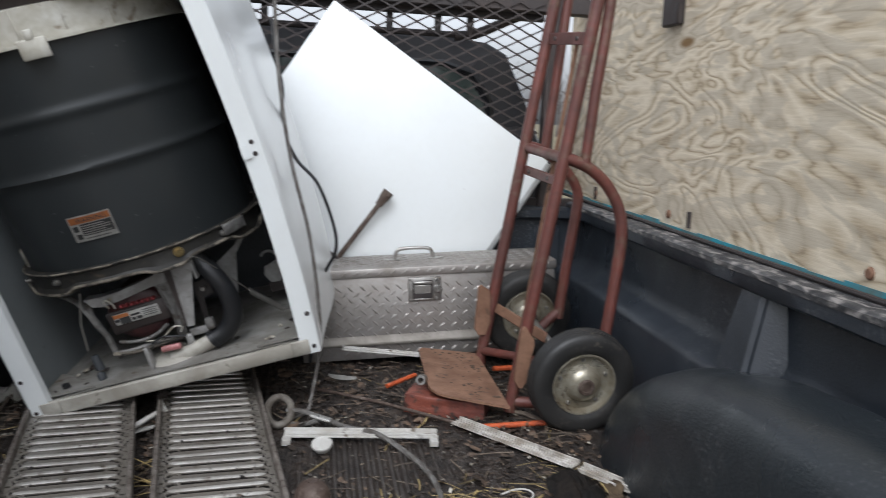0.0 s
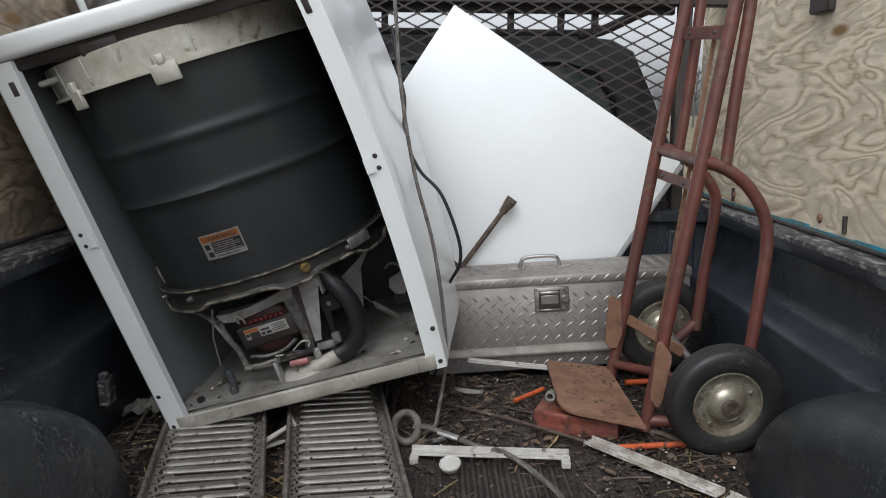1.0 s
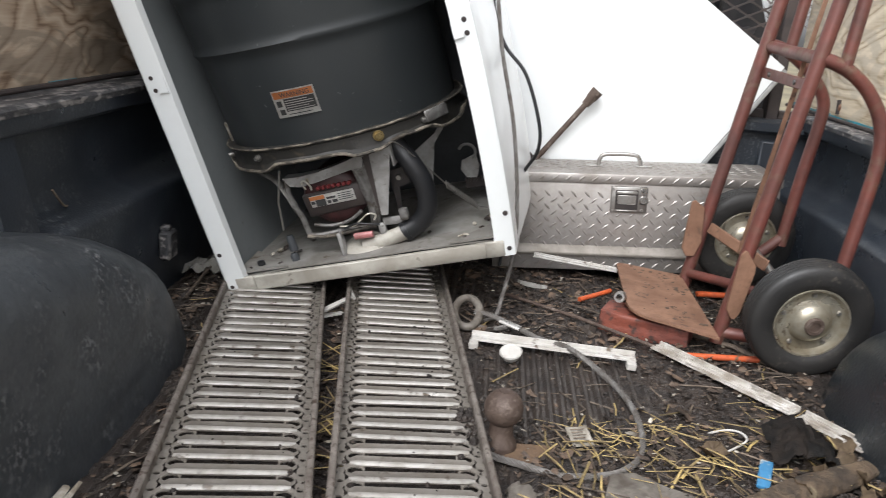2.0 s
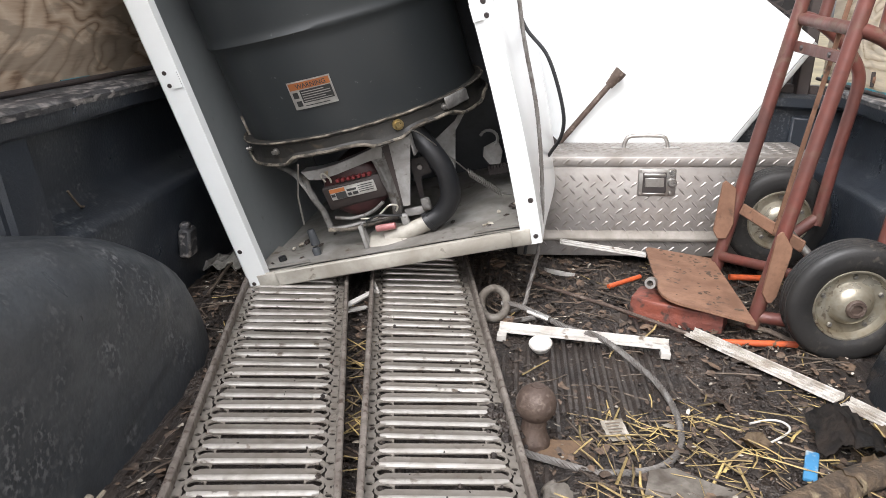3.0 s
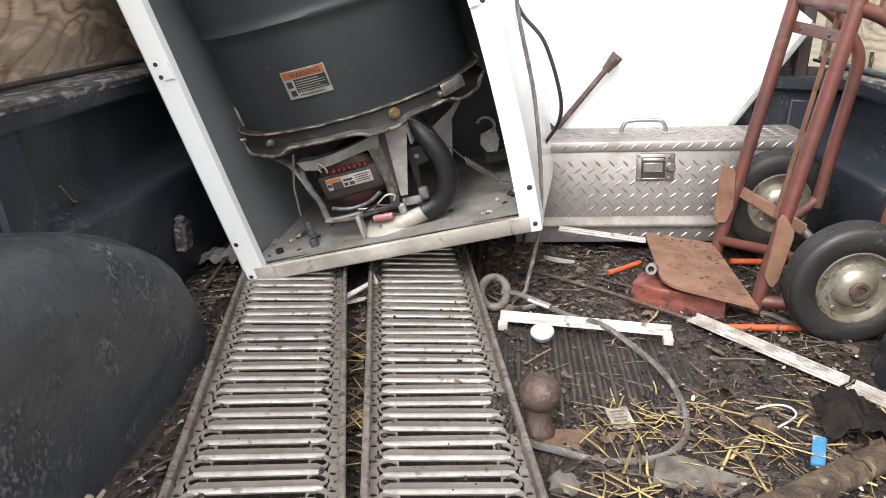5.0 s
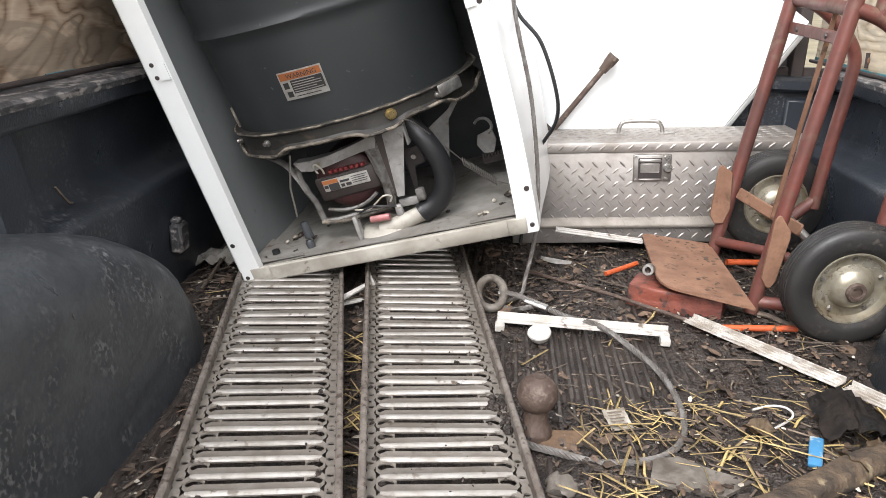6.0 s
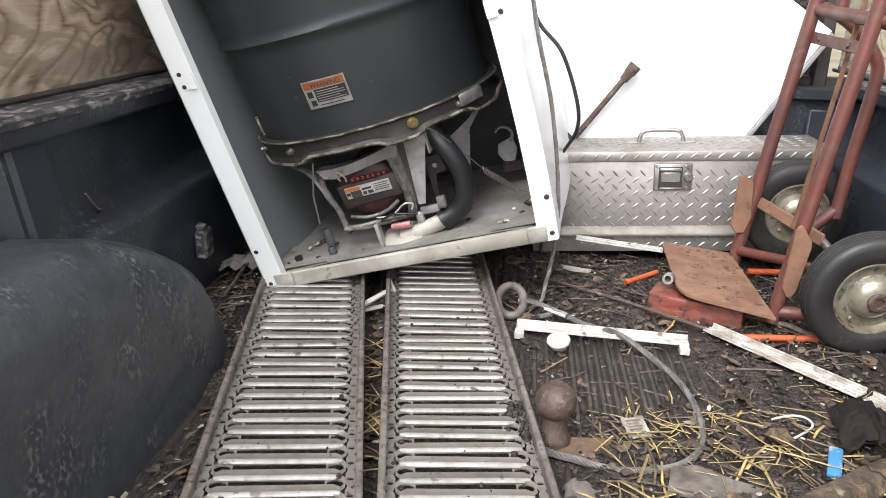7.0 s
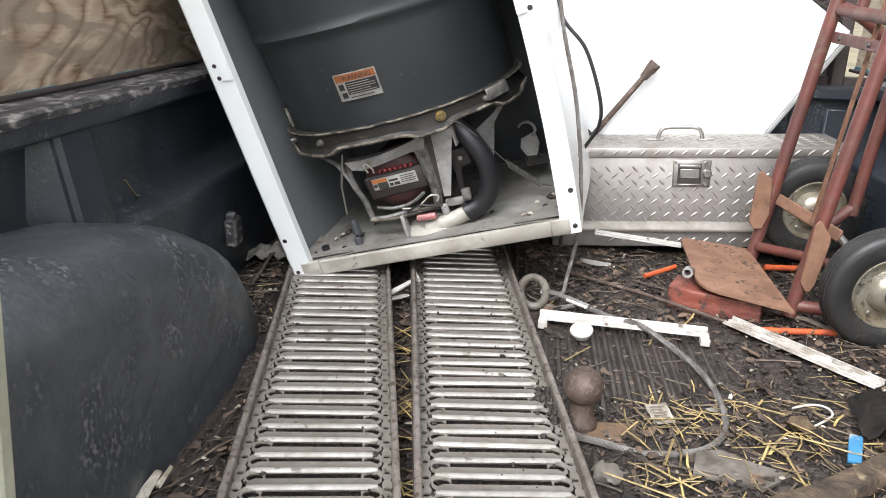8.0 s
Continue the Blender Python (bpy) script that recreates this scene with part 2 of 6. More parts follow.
GRIMETRIM = material("mud_streaked_trim", (0.62, 0.60, 0.565), 0.5, dark=(0.30, 0.265, 0.22), scale=18, fine=90, amount=0.6, bump=0.3,
                     spots=(0.085, 0.062, 0.045), spot_scale=55, spot_from=0.50, spot_to=0.62, spot_mask=8.0)
ORANGE = material("orange_plastic", (0.60, 0.11, 0.03), 0.5, dark=(0.30, 0.06, 0.025), scale=26, fine=120, amount=0.5,
                  spots=(0.10, 0.06, 0.035), spot_scale=50, spot_from=0.62, spot_to=0.70)
BLUE = material("blue_plastic", (0.045, 0.21, 0.40), 0.45, dark=(0.04, 0.13, 0.24), scale=26, fine=120, amount=0.3,
                spots=(0.34, 0.38, 0.38), spot_scale=50, spot_from=0.56, spot_to=0.66)
WOOD = material("brown_old_wood", (0.17, 0.105, 0.06), 0.8, dark=(0.07, 0.045, 0.028), scale=6, fine=90, amount=0.6, bump=0.6, bump_size=0.004,
                squeeze=(1, 1, 1))
WIRE = material("wire_rope_steel", (0.19, 0.182, 0.172), 0.6, 0.3, dark=(0.095, 0.082, 0.07), scale=40, fine=300, amount=0.5)
BLACKM = material("black_painted_steel", (0.028, 0.024, 0.024), 0.55, 0.1, dark=(0.06, 0.045, 0.04), scale=12, fine=90, amount=0.4, bump=0.2)
CABP = material("black_cab_paint", (0.030, 0.030, 0.034), 0.30, dark=(0.018, 0.018, 0.02), scale=3, fine=60, amount=0.3, bump=0.02)
BALLM = material("rusty_hitch_ball", (0.115, 0.084, 0.066), 0.6, 0.25, dark=(0.070, 0.047, 0.037), scale=30, fine=160, amount=0.7, bump=0.8,
                 spots=(0.22, 0.18, 0.15), spot_scale=90, spot_from=0.52, spot_to=0.64, spot_mask=22.0)
LABW = material("white_label", (0.50, 0.49, 0.46), 0.5, scale=30, fine=120, amount=0.5, dark=(0.28, 0.27, 0.25), bump=0.0)
LABO = material("orange_label", (0.46, 0.16, 0.05), 0.5, scale=12, fine=80, amount=0.2, bump=0.0)
LABK = material("label_ink", (0.04, 0.04, 0.04), 0.5, scale=12, fine=80, amount=0.2, bump=0.0)
LABR = material("red_label", (0.22, 0.03, 0.032), 0.5, scale=12, fine=80, amount=0.2, bump=0.0)
FIELD = material("winter_field", (0.22, 0.19, 0.11), 0.95, dark=(0.13, 0.11, 0.07), scale=0.4, fine=6, amount=0.5, bump=0)
BARE = material("bare_winter_wood", (0.13, 0.115, 0.10), 0.95, dark=(0.08, 0.07, 0.065), scale=1, fine=6, amount=0.4, bump=0)
STAKE = material("pale_green_wood", (0.42, 0.43, 0.33), 0.7, scale=6, fine=70, amount=0.4)
INNER = material("grey_primer", (0.20, 0.215, 0.22), 0.45, 0.0, dark=(0.155, 0.165, 0.17), scale=3, fine=60, amount=0.2, bump=0.05,
                 spots=(0.12, 0.11, 0.10), spot_scale=30, spot_from=0.70, spot_to=0.80)
# near-black base: the shade inside the cabinet is put into the colour
BACKM = material("shade_toned_interior", (0.055, 0.06, 0.066), 0.5, dark=(0.03, 0.033, 0.036), scale=5, fine=80, amount=0.4, bump=0.1)
# dusty scuffs, plus a base lightened for the light on the low-x well
WELL = material("dusty_lit_well_plastic", (0.058, 0.064, 0.070), 0.42, dark=(0.028, 0.032, 0.036), scale=9, fine=120, amount=0.5, bump=0.25, bump_size=0.003,
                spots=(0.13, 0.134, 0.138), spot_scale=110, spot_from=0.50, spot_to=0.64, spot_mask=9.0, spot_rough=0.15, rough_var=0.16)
# glossier copy with fainter scuffs, its base darkened for the shadier well
SHADEWELL = material("glossy_shaded_well_plastic", (0.022, 0.027, 0.031), 0.32, dark=(0.016, 0.019, 0.022), scale=6, fine=170, amount=0.4, bump=0.3, bump_size=0.004,
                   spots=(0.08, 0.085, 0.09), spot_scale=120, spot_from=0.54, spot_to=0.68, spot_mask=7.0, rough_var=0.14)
DRYLEAF = material("dry_brown_leaf", (0.23, 0.165, 0.10), 0.75, dark=(0.085, 0.058, 0.036), scale=30, fine=120, amount=0.6, bump=0.5)
CLOT = material("drying_mud", (0.10, 0.062, 0.038), 0.8, dark=(0.05, 0.033, 0.022), scale=40, fine=160, amount=0.6, bump=0.6)
CHAR = material("charred_brown_scrap", (0.040, 0.028, 0.021), 0.7, dark=(0.010, 0.009, 0.008), scale=22, fine=70, amount=0.7, bump=0.8, bump_size=0.005)
ROTTEN = material("rotten_wood", (0.115, 0.080, 0.050), 0.8, dark=(0.030, 0.022, 0.016), scale=18, fine=90, amount=0.7, bump=0.9, bump_size=0.006,
                  spots=(0.22, 0.175, 0.11), spot_scale=40, spot_from=0.60, spot_to=0.72)
CLEAT = material("grimy_grey_metal", (0.185, 0.168, 0.145), 0.6, 0.1, dark=(0.07, 0.058, 0.046), scale=20, fine=110, amount=0.6, bump=0.4)
GRIMED = material("grimy_off_white", (0.44, 0.42, 0.37), 0.5, dark=(0.24, 0.22, 0.185), scale=9, fine=80, amount=0.45, bump=0.15,
                  spots=(0.12, 0.10, 0.08), spot_scale=34, spot_from=0.66, spot_to=0.74)
FLOORM = material("dirty_ribbed_floor", (0.046, 0.036, 0.030), 0.5, dark=(0.020, 0.016, 0.014), scale=9, fine=120, amount=0.6, bump=0.7, bump_size=0.004,
                  spots=(0.10, 0.08, 0.064), spot_scale=60, spot_from=0.54, spot_to=0.68, spot_mask=10.0)
glass = bpy.data.materials.new("cab_glass")
glass.use_nodes = True
glass.node_tree.nodes["Principled BSDF"].inputs["Base Color"].default_value = (0.05, 0.065, 0.06, 1)
glass.node_tree.nodes["Principled BSDF"].inputs["Roughness"].default_value = 0.08

# ---- mesh helpers ----
BASE = {}


def thing(name, at, label, category, group="", kind=""):
    ob = new(name)
    ob.empty_display_size = 0.05
    ob.location = at
    BASE[ob] = Vector(at)
    return tagged(ob, label, category, group, kind)


def mesh_of(name, bm, mat, smooth=40):
    bmesh.ops.recalc_face_normals(bm, faces=bm.faces)
    me = bpy.data.meshes.new(name)
    bm.to_mesh(me)
    bm.free()
    me.materials.append(mat)
    if smooth:
        for p in me.polygons:
            p.use_smooth = True
        me.set_sharp_from_angle(angle=radians(smooth))
    return me


def part(name, bm, mat, parent, label="", smooth=40):
    """One mesh under a thing or part; the bmesh holds places of the world."""
    bm.transform(Matrix.Translation(-BASE[parent]))
    ob = new(name, mesh_of(name, bm, mat, smooth))
    ob.parent = parent
    BASE[ob] = BASE[parent]
    return tagged(ob, label)


def solo(name, bm, mat, at, label, category="", group="", kind="", smooth=40):
    """A thing that is one mesh."""
    bm.transform(Matrix.Translation(-Vector(at)))
    ob = new(name, mesh_of(name, bm, mat, smooth))
    ob.location = at
    BASE[ob] = Vector(at)
    return tagged(ob, label, category, group, kind)


def piece(name, me, parent, m):
    ob = new(name, me)
    ob.parent = parent
    ob.matrix_basis = Matrix.Translation(-BASE[parent]) @ m
    return ob


def box(bm, x0, x1, y0, y1, z0, z1, bevel=0.0, m=None, segs=1):
    vs = [bm.verts.new((x, y, z)) for x in (x0, x1) for y in (y0, y1) for z in (z0, z1)]
    fs = [bm.faces.new([vs[i] for i in q]) for q in ((0, 1, 3, 2), (4, 6, 7, 5), (0, 4, 5, 1), (2, 3, 7, 6), (0, 2, 6, 4), (1, 5, 7, 3))]
    if bevel:
        es = list({e for f in fs for e in f.edges})
        r = bmesh.ops.bevel(bm, geom=es, offset=bevel, segments=segs, affect="EDGES", profile=0.5)
        vs = list({v for f in r["faces"] for v in f.verts} | {v for v in vs if v.is_valid})
    if m is not None:
        bmesh.ops.transform(bm, matrix=m, verts=vs)
    return bm


def smooth_path(pts, n=6):
    pts = [Vector(p) for p in pts]
    out = []
    for i in range(len(pts) - 1):
        p0, p1, p2, p3 = pts[max(i - 1, 0)], pts[i], pts[i + 1], pts[min(i + 2, len(pts) - 1)]
        for k in range(n):
            t = k / n
            out.append(0.5 * ((2 * p1) + (p2 - p0) * t + (2 * p0 - 5 * p1 + 4 * p2 - p3) * t * t + (3 * p1 - p0 - 3 * p2 + p3) * t ** 3))
    return out + [pts[-1]]


def tube(bm, pts, r, segs=10, taper=1.0, flat=1.0, closed=False):
    """A round bar along the points, with capped ends."""
    pts = [Vector(p) for p in pts]
    rings, side = [], None
    for i, p in enumerate(pts):
        a, b = pts[max(i - 1, 0)], pts[min(i + 1, len(pts) - 1)]
        if closed:
            a, b = pts[i - 1], pts[(i + 1) % len(pts)]
        d = (b - a).normalized()
        if side is None:
            side = d.cross(Vector((0, 0, 1)))
            if side.length < 0.05:
                side = d.cross(Vector((1, 0, 0)))
        side = (side - d * side.dot(d)).normalized()
        up = d.cross(side)
        k = r * (1 + (taper - 1) * i / max(1, len(pts) - 1))
        rings.append([bm.verts.new(p + k * (math.cos(2 * math.pi * j / segs) * side + flat * math.sin(2 * math.pi * j / segs) * up)) for j in range(segs)])
    for a, b in list(zip(rings, rings[1:])) + ([(rings[-1], rings[0])] if closed else []):
        for j in range(segs):
            bm.faces.new((a[j], a[(j + 1) % segs], b[(j + 1) % segs], b[j]))
    if not closed:
        bm.faces.new(rings[0][::-1])
        bm.faces.new(rings[-1])
    return bm


def lathe(bm, prof, m=None, segs=32, arc=1.0):
    """Turn a profile of (radius, height) about z."""
    cols = []
    count = segs if arc >= 1 else segs + 1
    for j in range(count):
        a = 2 * math.pi * arc * j / segs
        cols.append([bm.verts.new((r * math.cos(a), r * math.sin(a), z)) for r, z in prof])
    made = [v for c in cols for v in c]
    for j in range(segs):
        a, b = cols[j], cols[(j + 1) % count]
        for k in range(len(prof) - 1):
            if prof[k][0] < 1e-6 and prof[k + 1][0] < 1e-6:
                continue
            bm.faces.new((a[k], b[k], b[k + 1], a[k + 1]))
    bmesh.ops.remove_doubles(bm, verts=made, dist=1e-6)
    if m is not None:
        bmesh.ops.transform(bm, matrix=m, verts=[v for v in made if v.is_valid])
    return bm


def extrude_profile(bm, prof, y0, y1, steps=1):
    """An open profile of (x, z) drawn out along y."""
    rows = [[bm.verts.new((x, y0 + (y1 - y0) * i / steps, z)) for x, z in prof] for i in range(steps + 1)]
    for a, b in zip(rows, rows[1:]):
        for k in range(len(prof) - 1):
            bm.faces.new((a[k], a[k + 1], b[k + 1], b[k]))
    return bm


def prism(bm, poly, z0, z1, m=None):
    """A flat polygon with thickness, in x and y."""
    lo = [bm.verts.new((x, y, z0)) for x, y in poly]
    hi = [bm.verts.new((x, y, z1)) for x, y in poly]
    bm.faces.new(lo[::-1])
    bm.faces.new(hi)
    for i in range(len(poly)):
        j = (i + 1) % len(poly)
        bm.faces.new((lo[i], lo[j], hi[j], hi[i]))
    if m is not None:
        bmesh.ops.transform(bm, matrix=m, verts=lo + hi)
    return bm


def frame_to(p0, p1, up=(0, 0, 1)):
    """A pose at p0 whose x axis points to p1."""
    x = (Vector(p1) - Vector(p0)).normalized()
    y = Vector(up).cross(x).normalized()
    z = x.cross(y)
    return Matrix.Translation(p0) @ Matrix((x, y, z)).transposed().to_4x4()


B = bmesh.new

# ---- the truck bed ----
X0, X1 = -0.61, 1.135          # inner lips of the two bed rails
YB, YF = -0.55, 2.72           # tail end and front wall of the bed
FL, FR = -0.575, 1.10          # lower side walls


def ribbed_floor():
    bm = B()
    nx, ny, w = 4 * 66, 40, FR - FL
    rows = []
    for j in range(ny + 1):
        y = YB + (YF - YB) * j / ny
        row = []
        for i in range(nx + 1):
            k = i % 4
            row.append(bm.verts.new((FL + w * i / nx, y, 0.007 if k in (1, 2) else 0.0)))
        rows.append(row)
    for a, b in zip(rows, rows[1:]):
        for i in range(nx):
            bm.faces.new((a[i], a[i + 1], b[i + 1], b[i]))
    lo = [bm.verts.new((x, y, -0.03)) for x, y in ((FL, YB), (FR, YB), (FR, YF), (FL, YF))]
    bm.faces.new(lo[::-1])
    return bm


solo("floor", ribbed_floor(), FLOORM, (0.26, 1.0, 0), "black ribbed plastic truck bed floor under wet dirt", "truck bed", kind="structure", smooth=0)


def side_wall(s, lip, low, name, label):
    """Bed side: lower wall, sloped ledge, recessed upper wall, rail with a rolled lip. s: -1 for the wall on low x."""
    bm = B()
    up = lip + s * 0.05
    prof = [(low, -0.03), (low, 0.256), (low + s * 0.004, 0.266), (low + s * 0.012, 0.272), (low + s * 0.030, 0.279), (up - s * 0.020, 0.292), (up - s * 0.006, 0.306), (up, 0.330), (up, 0.452), (lip + s * 0.006, 0.455),
            (lip, 0.462), (lip, 0.494), (lip + s * 0.006, 0.5), (lip + s * 0.16, 0.503), (lip + s * 0.16, -0.03)]
    extrude_profile(bm, prof, YB, YF + 0.06, 60)
    for v in bm.verts:
        if 0.0 < v.co.z < 0.46:
            v.co.x += 0.004 * noise.noise((v.co.y * 3, v.co.z * 4, s))
        elif v.co.z >= 0.46:
            v.co.z += 0.003 * noise.noise((v.co.y * 6, 3, s))
    wall = solo(name, bm, LINER, (lip, 1.0, 0), label, "truck bed", kind="structure")
    cap = B()
    extrude_profile(cap, [(lip - s * 0.002, 0.488), (lip - s * 0.002, 0.499), (lip + s * 0.005, 0.505), (lip + s * 0.078, 0.507), (lip + s * 0.078, 0.50)], YB, YF, 60)
    for v in cap.verts:
        v.co.z += 0.0025 * noise.noise((v.co.y * 9, v.co.x * 5, s))
    part("rail_cap", cap, RAILTOP, wall, "scuffed bed rail cap")
    # stiffening pilasters pressed into the upper wall
    for yc, a, b_lo, b_hi in (((1.36, 0.072, 0.10, 0.092), (0.25, 0.072, 0.10, 0.092)) if s < 0 else ((1.476, 0.066, 0.105, 0.095), (0.35, 0.066, 0.105, 0.095))):
        p = B()
        z0, z1 = 0.262, 0.456
        y_lo, y_hi = (yc - b_lo, yc + b_hi), (yc - a, yc + a)
        q = [(up, y_lo[0], z0), (up, y_lo[1], z0), (up, y_hi[1], z1), (up, y_hi[0], z1)]
        inn = [(low + s * 0.004, y_lo[0] + 0.045, z0 + 0.005), (low + s * 0.004, y_lo[1] - 0.03, z0 + 0.005),
               (lip + s * 0.012, y_hi[1] - 0.018, z1 + 0.016), (lip + s * 0.012, y_hi[0] + 0.018, z1 + 0.016)]
        vo, vi = [p.verts.new(c) for c in q], [p.verts.new(c) for c in inn]
        p.faces.new(vi)
        for i in range(4):
            p.faces.new((vo[i], vo[(i + 1) % 4], vi[(i + 1) % 4], vi[i]))
        bmesh.ops.bevel(p, geom=[e for e in p.edges if not e.is_boundary], offset=0.011, segments=4, affect="EDGES")
        part("pilaster", p, LINER, wall)
    return wall


side_wall(-1, X0, FL, "wall_left", "black scuffed bed liner side with a ledge and rail")
side_wall(1, X1, FR, "wall_right", "black scuffed bed liner side with a ledge and rail")


def wheel_well(s, inner, yc, a, b, name, plastic, label):
    bm = B()
    outer = FL - 0.01 if s < 0 else FR + 0.01
    span = abs(outer - inner)
    prof = [(0.0, 0.0)] + [(0.1 * k, 0.0) for k in range(1, 7)] + [(0.67, 0.001), (0.74, 0.002), (0.80, 0.004), (0.85, 0.012), (0.90, 0.022), (0.93, 0.038), (0.955, 0.055), (0.97, 0.074), (0.985, 0.095), (1.0, 0.14)] + [(1.0, 0.14 + (span - 0.11) * k / 5) for k in range(1, 6)]
    n = 110
    cols = []
    for i in range(n + 1):
        th = math.pi * i / n
        col = []
        for r, d in prof:
            c, sn = math.cos(th), math.sin(th)
            c, sn = math.copysign(abs(c) ** 0.9, c), sn ** 0.9
            z = b * r * sn
            x = inner + s * (d + 0.16 * z * (1 - min(1, d / span)))
            y = yc + a * r * c
            dent = r * (0.006 * noise.noise((d * 12, y * 7, z * 12)) + 0.0022 * noise.noise((d * 50, y * 40, z * 50)))
            col.append(bm.verts.new((x + dent, y, z + dent * min(1, d / 0.05) * sn)))
        cols.append(col)
    for p, q in zip(cols, cols[1:]):
        for k in range(len(prof) - 1):
            bm.faces.new((p[k], q[k], q[k + 1], p[k + 1]))
    bmesh.ops.remove_doubles(bm, verts=bm.verts, dist=1e-4)
    return solo(name, bm, plastic, (inner + s * 0.1, yc, 0), label, "wheel well", kind="structure", smooth=60)


wheel_well(-1, -0.375, 0.86, 0.84, 0.36, "wheel_well", WELL, "rounded black plastic wheel well housing, scuffed, dusty and toned as lit")
wheel_well(1, 0.910, 0.95, 0.86, 0.345, "wheel_well", SHADEWELL, "rounded glossy black plastic wheel well housing, toned as shaded")

# front wall of the bed, ribbed, and tail sill behind the camera
bm = B()
box(bm, X0 - 0.1, X1 + 0.1, YF, YF + 0.05, -0.03, 0.47, 0.008)
for i in range(9):
    box(bm, -0.5 + i * 0.19, -0.41 + i * 0.19, YF - 0.014, YF + 0.01, 0.05, 0.42, 0.008)
box(bm, X0 - 0.1, X1 + 0.1, YF - 0.03, YF + 0.055, 0.44, 0.485, 0.01)
solo("wall_front", bm, LINER, (0.26, YF, 0), "black bed liner front wall with pressed ribs", "truck bed", kind="structure")

# plywood side boards on the rails
def side_board(s, face, y0, y1, z0, z1, name, wood, label):
    th = 0.018
    bm = B()
    box(bm, min(face, face + s * th), max(face, face + s * th), y0, y1, z0, z1, 0.002)
    ob = thing(name, (face, 0.5 * (y0 + y1), z0), label, "side board", "plywood side boards")
    part("board", bm, wood, ob)
    bm = B()
    n = 30
    for i in range(n):
        a, b = y0 + (y1 - y0) * i / n, y0 + (y1 - y0) * (i + 1) / n
        h = 0.010 + 0.008 * max(-0.8, noise.noise((a * 5, s * 3, 1)))
        box(bm, min(face - s * 0.002, face + s * 0.005), max(face - s * 0.002, face + s * 0.005), a, b, z0 - 0.001, z0 + max(0.002, h))
    part("painted_edge", bm, TEAL, ob, "flaking teal paint", 0)
    bm = B()
    tube(bm, [(face - s * 0.014, y0, 0.513), (face - s * 0.012, 0.5 * (y0 + y1), 0.512), (face - s * 0.014, y1, 0.513)], 0.006, 8)
    part("edge_rod", bm, BLACKM, ob)
    return ob


RP = side_board(1, 1.20, -0.5, 3.03, 0.513, 1.205, "side_board", PLY, "weathered pale plywood side board with knots and a teal lower edge")
LP = side_board(-1, -0.70, -0.5, 2.75, 0.503, 1.205, "side_board", PLYD, "brown plywood side board, darkened as in shade, with a worn teal lower edge")
for y, z in ((2.62, 0.548), (2.03, 0.55), (1.2, 0.55)):
    bm = B()
    lathe(bm, [(0, 0.006), (0.009, 0.005), (0.013, 0.0), (0.0, 0.0)], pose(1.199, y, z, 0, -90, 0), 10)
    part("bolt_head", bm, RUST, RP)
for y, z in ((2.62, 0.548), (1.9, 0.55)):
    bm = B()
    tube(bm, [(1.197, y, z - 0.02), (1.195, y, z + 0.022)], 0.006, 8)
    part("peg", bm, BLACKM, RP)
bm = B()
box(bm, 1.178, 1.1995, 2.045, 2.145, 1.055, 1.205, 0.004)
part("stake_bracket", bm, BLACKM, RP, "dark rusty steel bracket")
# ---- headache rack with expanded metal, in front of the cab ----
RY = 2.78
rack = thing("headache_rack", (0.3, RY, 0.48), "black steel headache rack with expanded metal mesh at the bed front", "rack")


def expanded_metal(x0, x1, z0, z1, y, dx, dz, w, t):
    bm = B()
    rows, cols = int((z1 - z0) / (dz / 2)), int((x1 - x0) / (dx / 2))
    for r in range(rows):
        for c in range(cols):
            up = (r + c) % 2 == 0
            a = Vector((x0 + c * dx / 2, y + (0.002 if up else -0.002), z0 + r * dz / 2 + (0 if up else dz / 2)))
            b = Vector((x0 + (c + 1) * dx / 2, y + (-0.002 if up else 0.002), z0 + r * dz / 2 + (dz / 2 if up else 0)))
            d = (b - a).normalized()
            n = Vector((-d.z, 0, d.x)) * w / 2
            e = d * dx * 0.06
            q = [a - e * 0.2 - n * 1.15, a + e * 2 - n * 0.8, b - e * 2 - n * 0.8, b + e * 0.2 - n * 1.15, b + e * 0.2 + n * 1.15, b - e * 2 + n * 0.8, a + e * 2 + n * 0.8, a - e * 0.2 + n * 1.15]
            f0 = [bm.verts.new(p + Vector((0, -t / 2, 0))) for p in q]
            f1 = [bm.verts.new(p + Vector((0, t / 2, 0))) for p in q]
            bm.faces.new(f0)
            bm.faces.new(f1[::-1])
            for i in (0, 1, 2, 4, 5, 6):
                bm.faces.new((f0[i], f1[i], f1[i + 1], f0[i + 1]))
    return bm


part("mesh_sheet", expanded_metal(-0.62, 1.035, 0.50, 1.20, RY - 0.035, 0.088, 0.044, 0.0068, 0.003), BLACKM, rack, "expanded metal sheet", 0)
for nm, bar in (("top_bar", (-0.70, 1.20, 1.150, 1.205)), ("lower_bar", (-0.70, 1.20, 0.47, 0.51))):
    bm = B()
    box(bm, bar[0], bar[1], RY - 0.03, RY + 0.02, bar[2], bar[3], 0.006)
    part(nm, bm, BLACKM, rack)
bm = B()
box(bm, -0.70, 1.03, RY + 0.03, RY + 0.06, 1.128, 1.16, 0.004)
part("rear_bar", bm, BLACKM, rack)
bm = B()
tube(bm, [(-0.7, RY + 0.1, 1.072), (0.80, RY + 0.1, 1.072)], 0.011, 8)
part("cross_pipe", bm, BLACKM, rack)
for x in (0.06, 0.485, 0.655, 0.770):
    bm = B()
    box(bm, x - 0.011, x + 0.011, RY + 0.06, RY + 0.085, 1.066, 1.14, 0.002)
    part("upright", bm, BLACKM, rack)
bm = B()
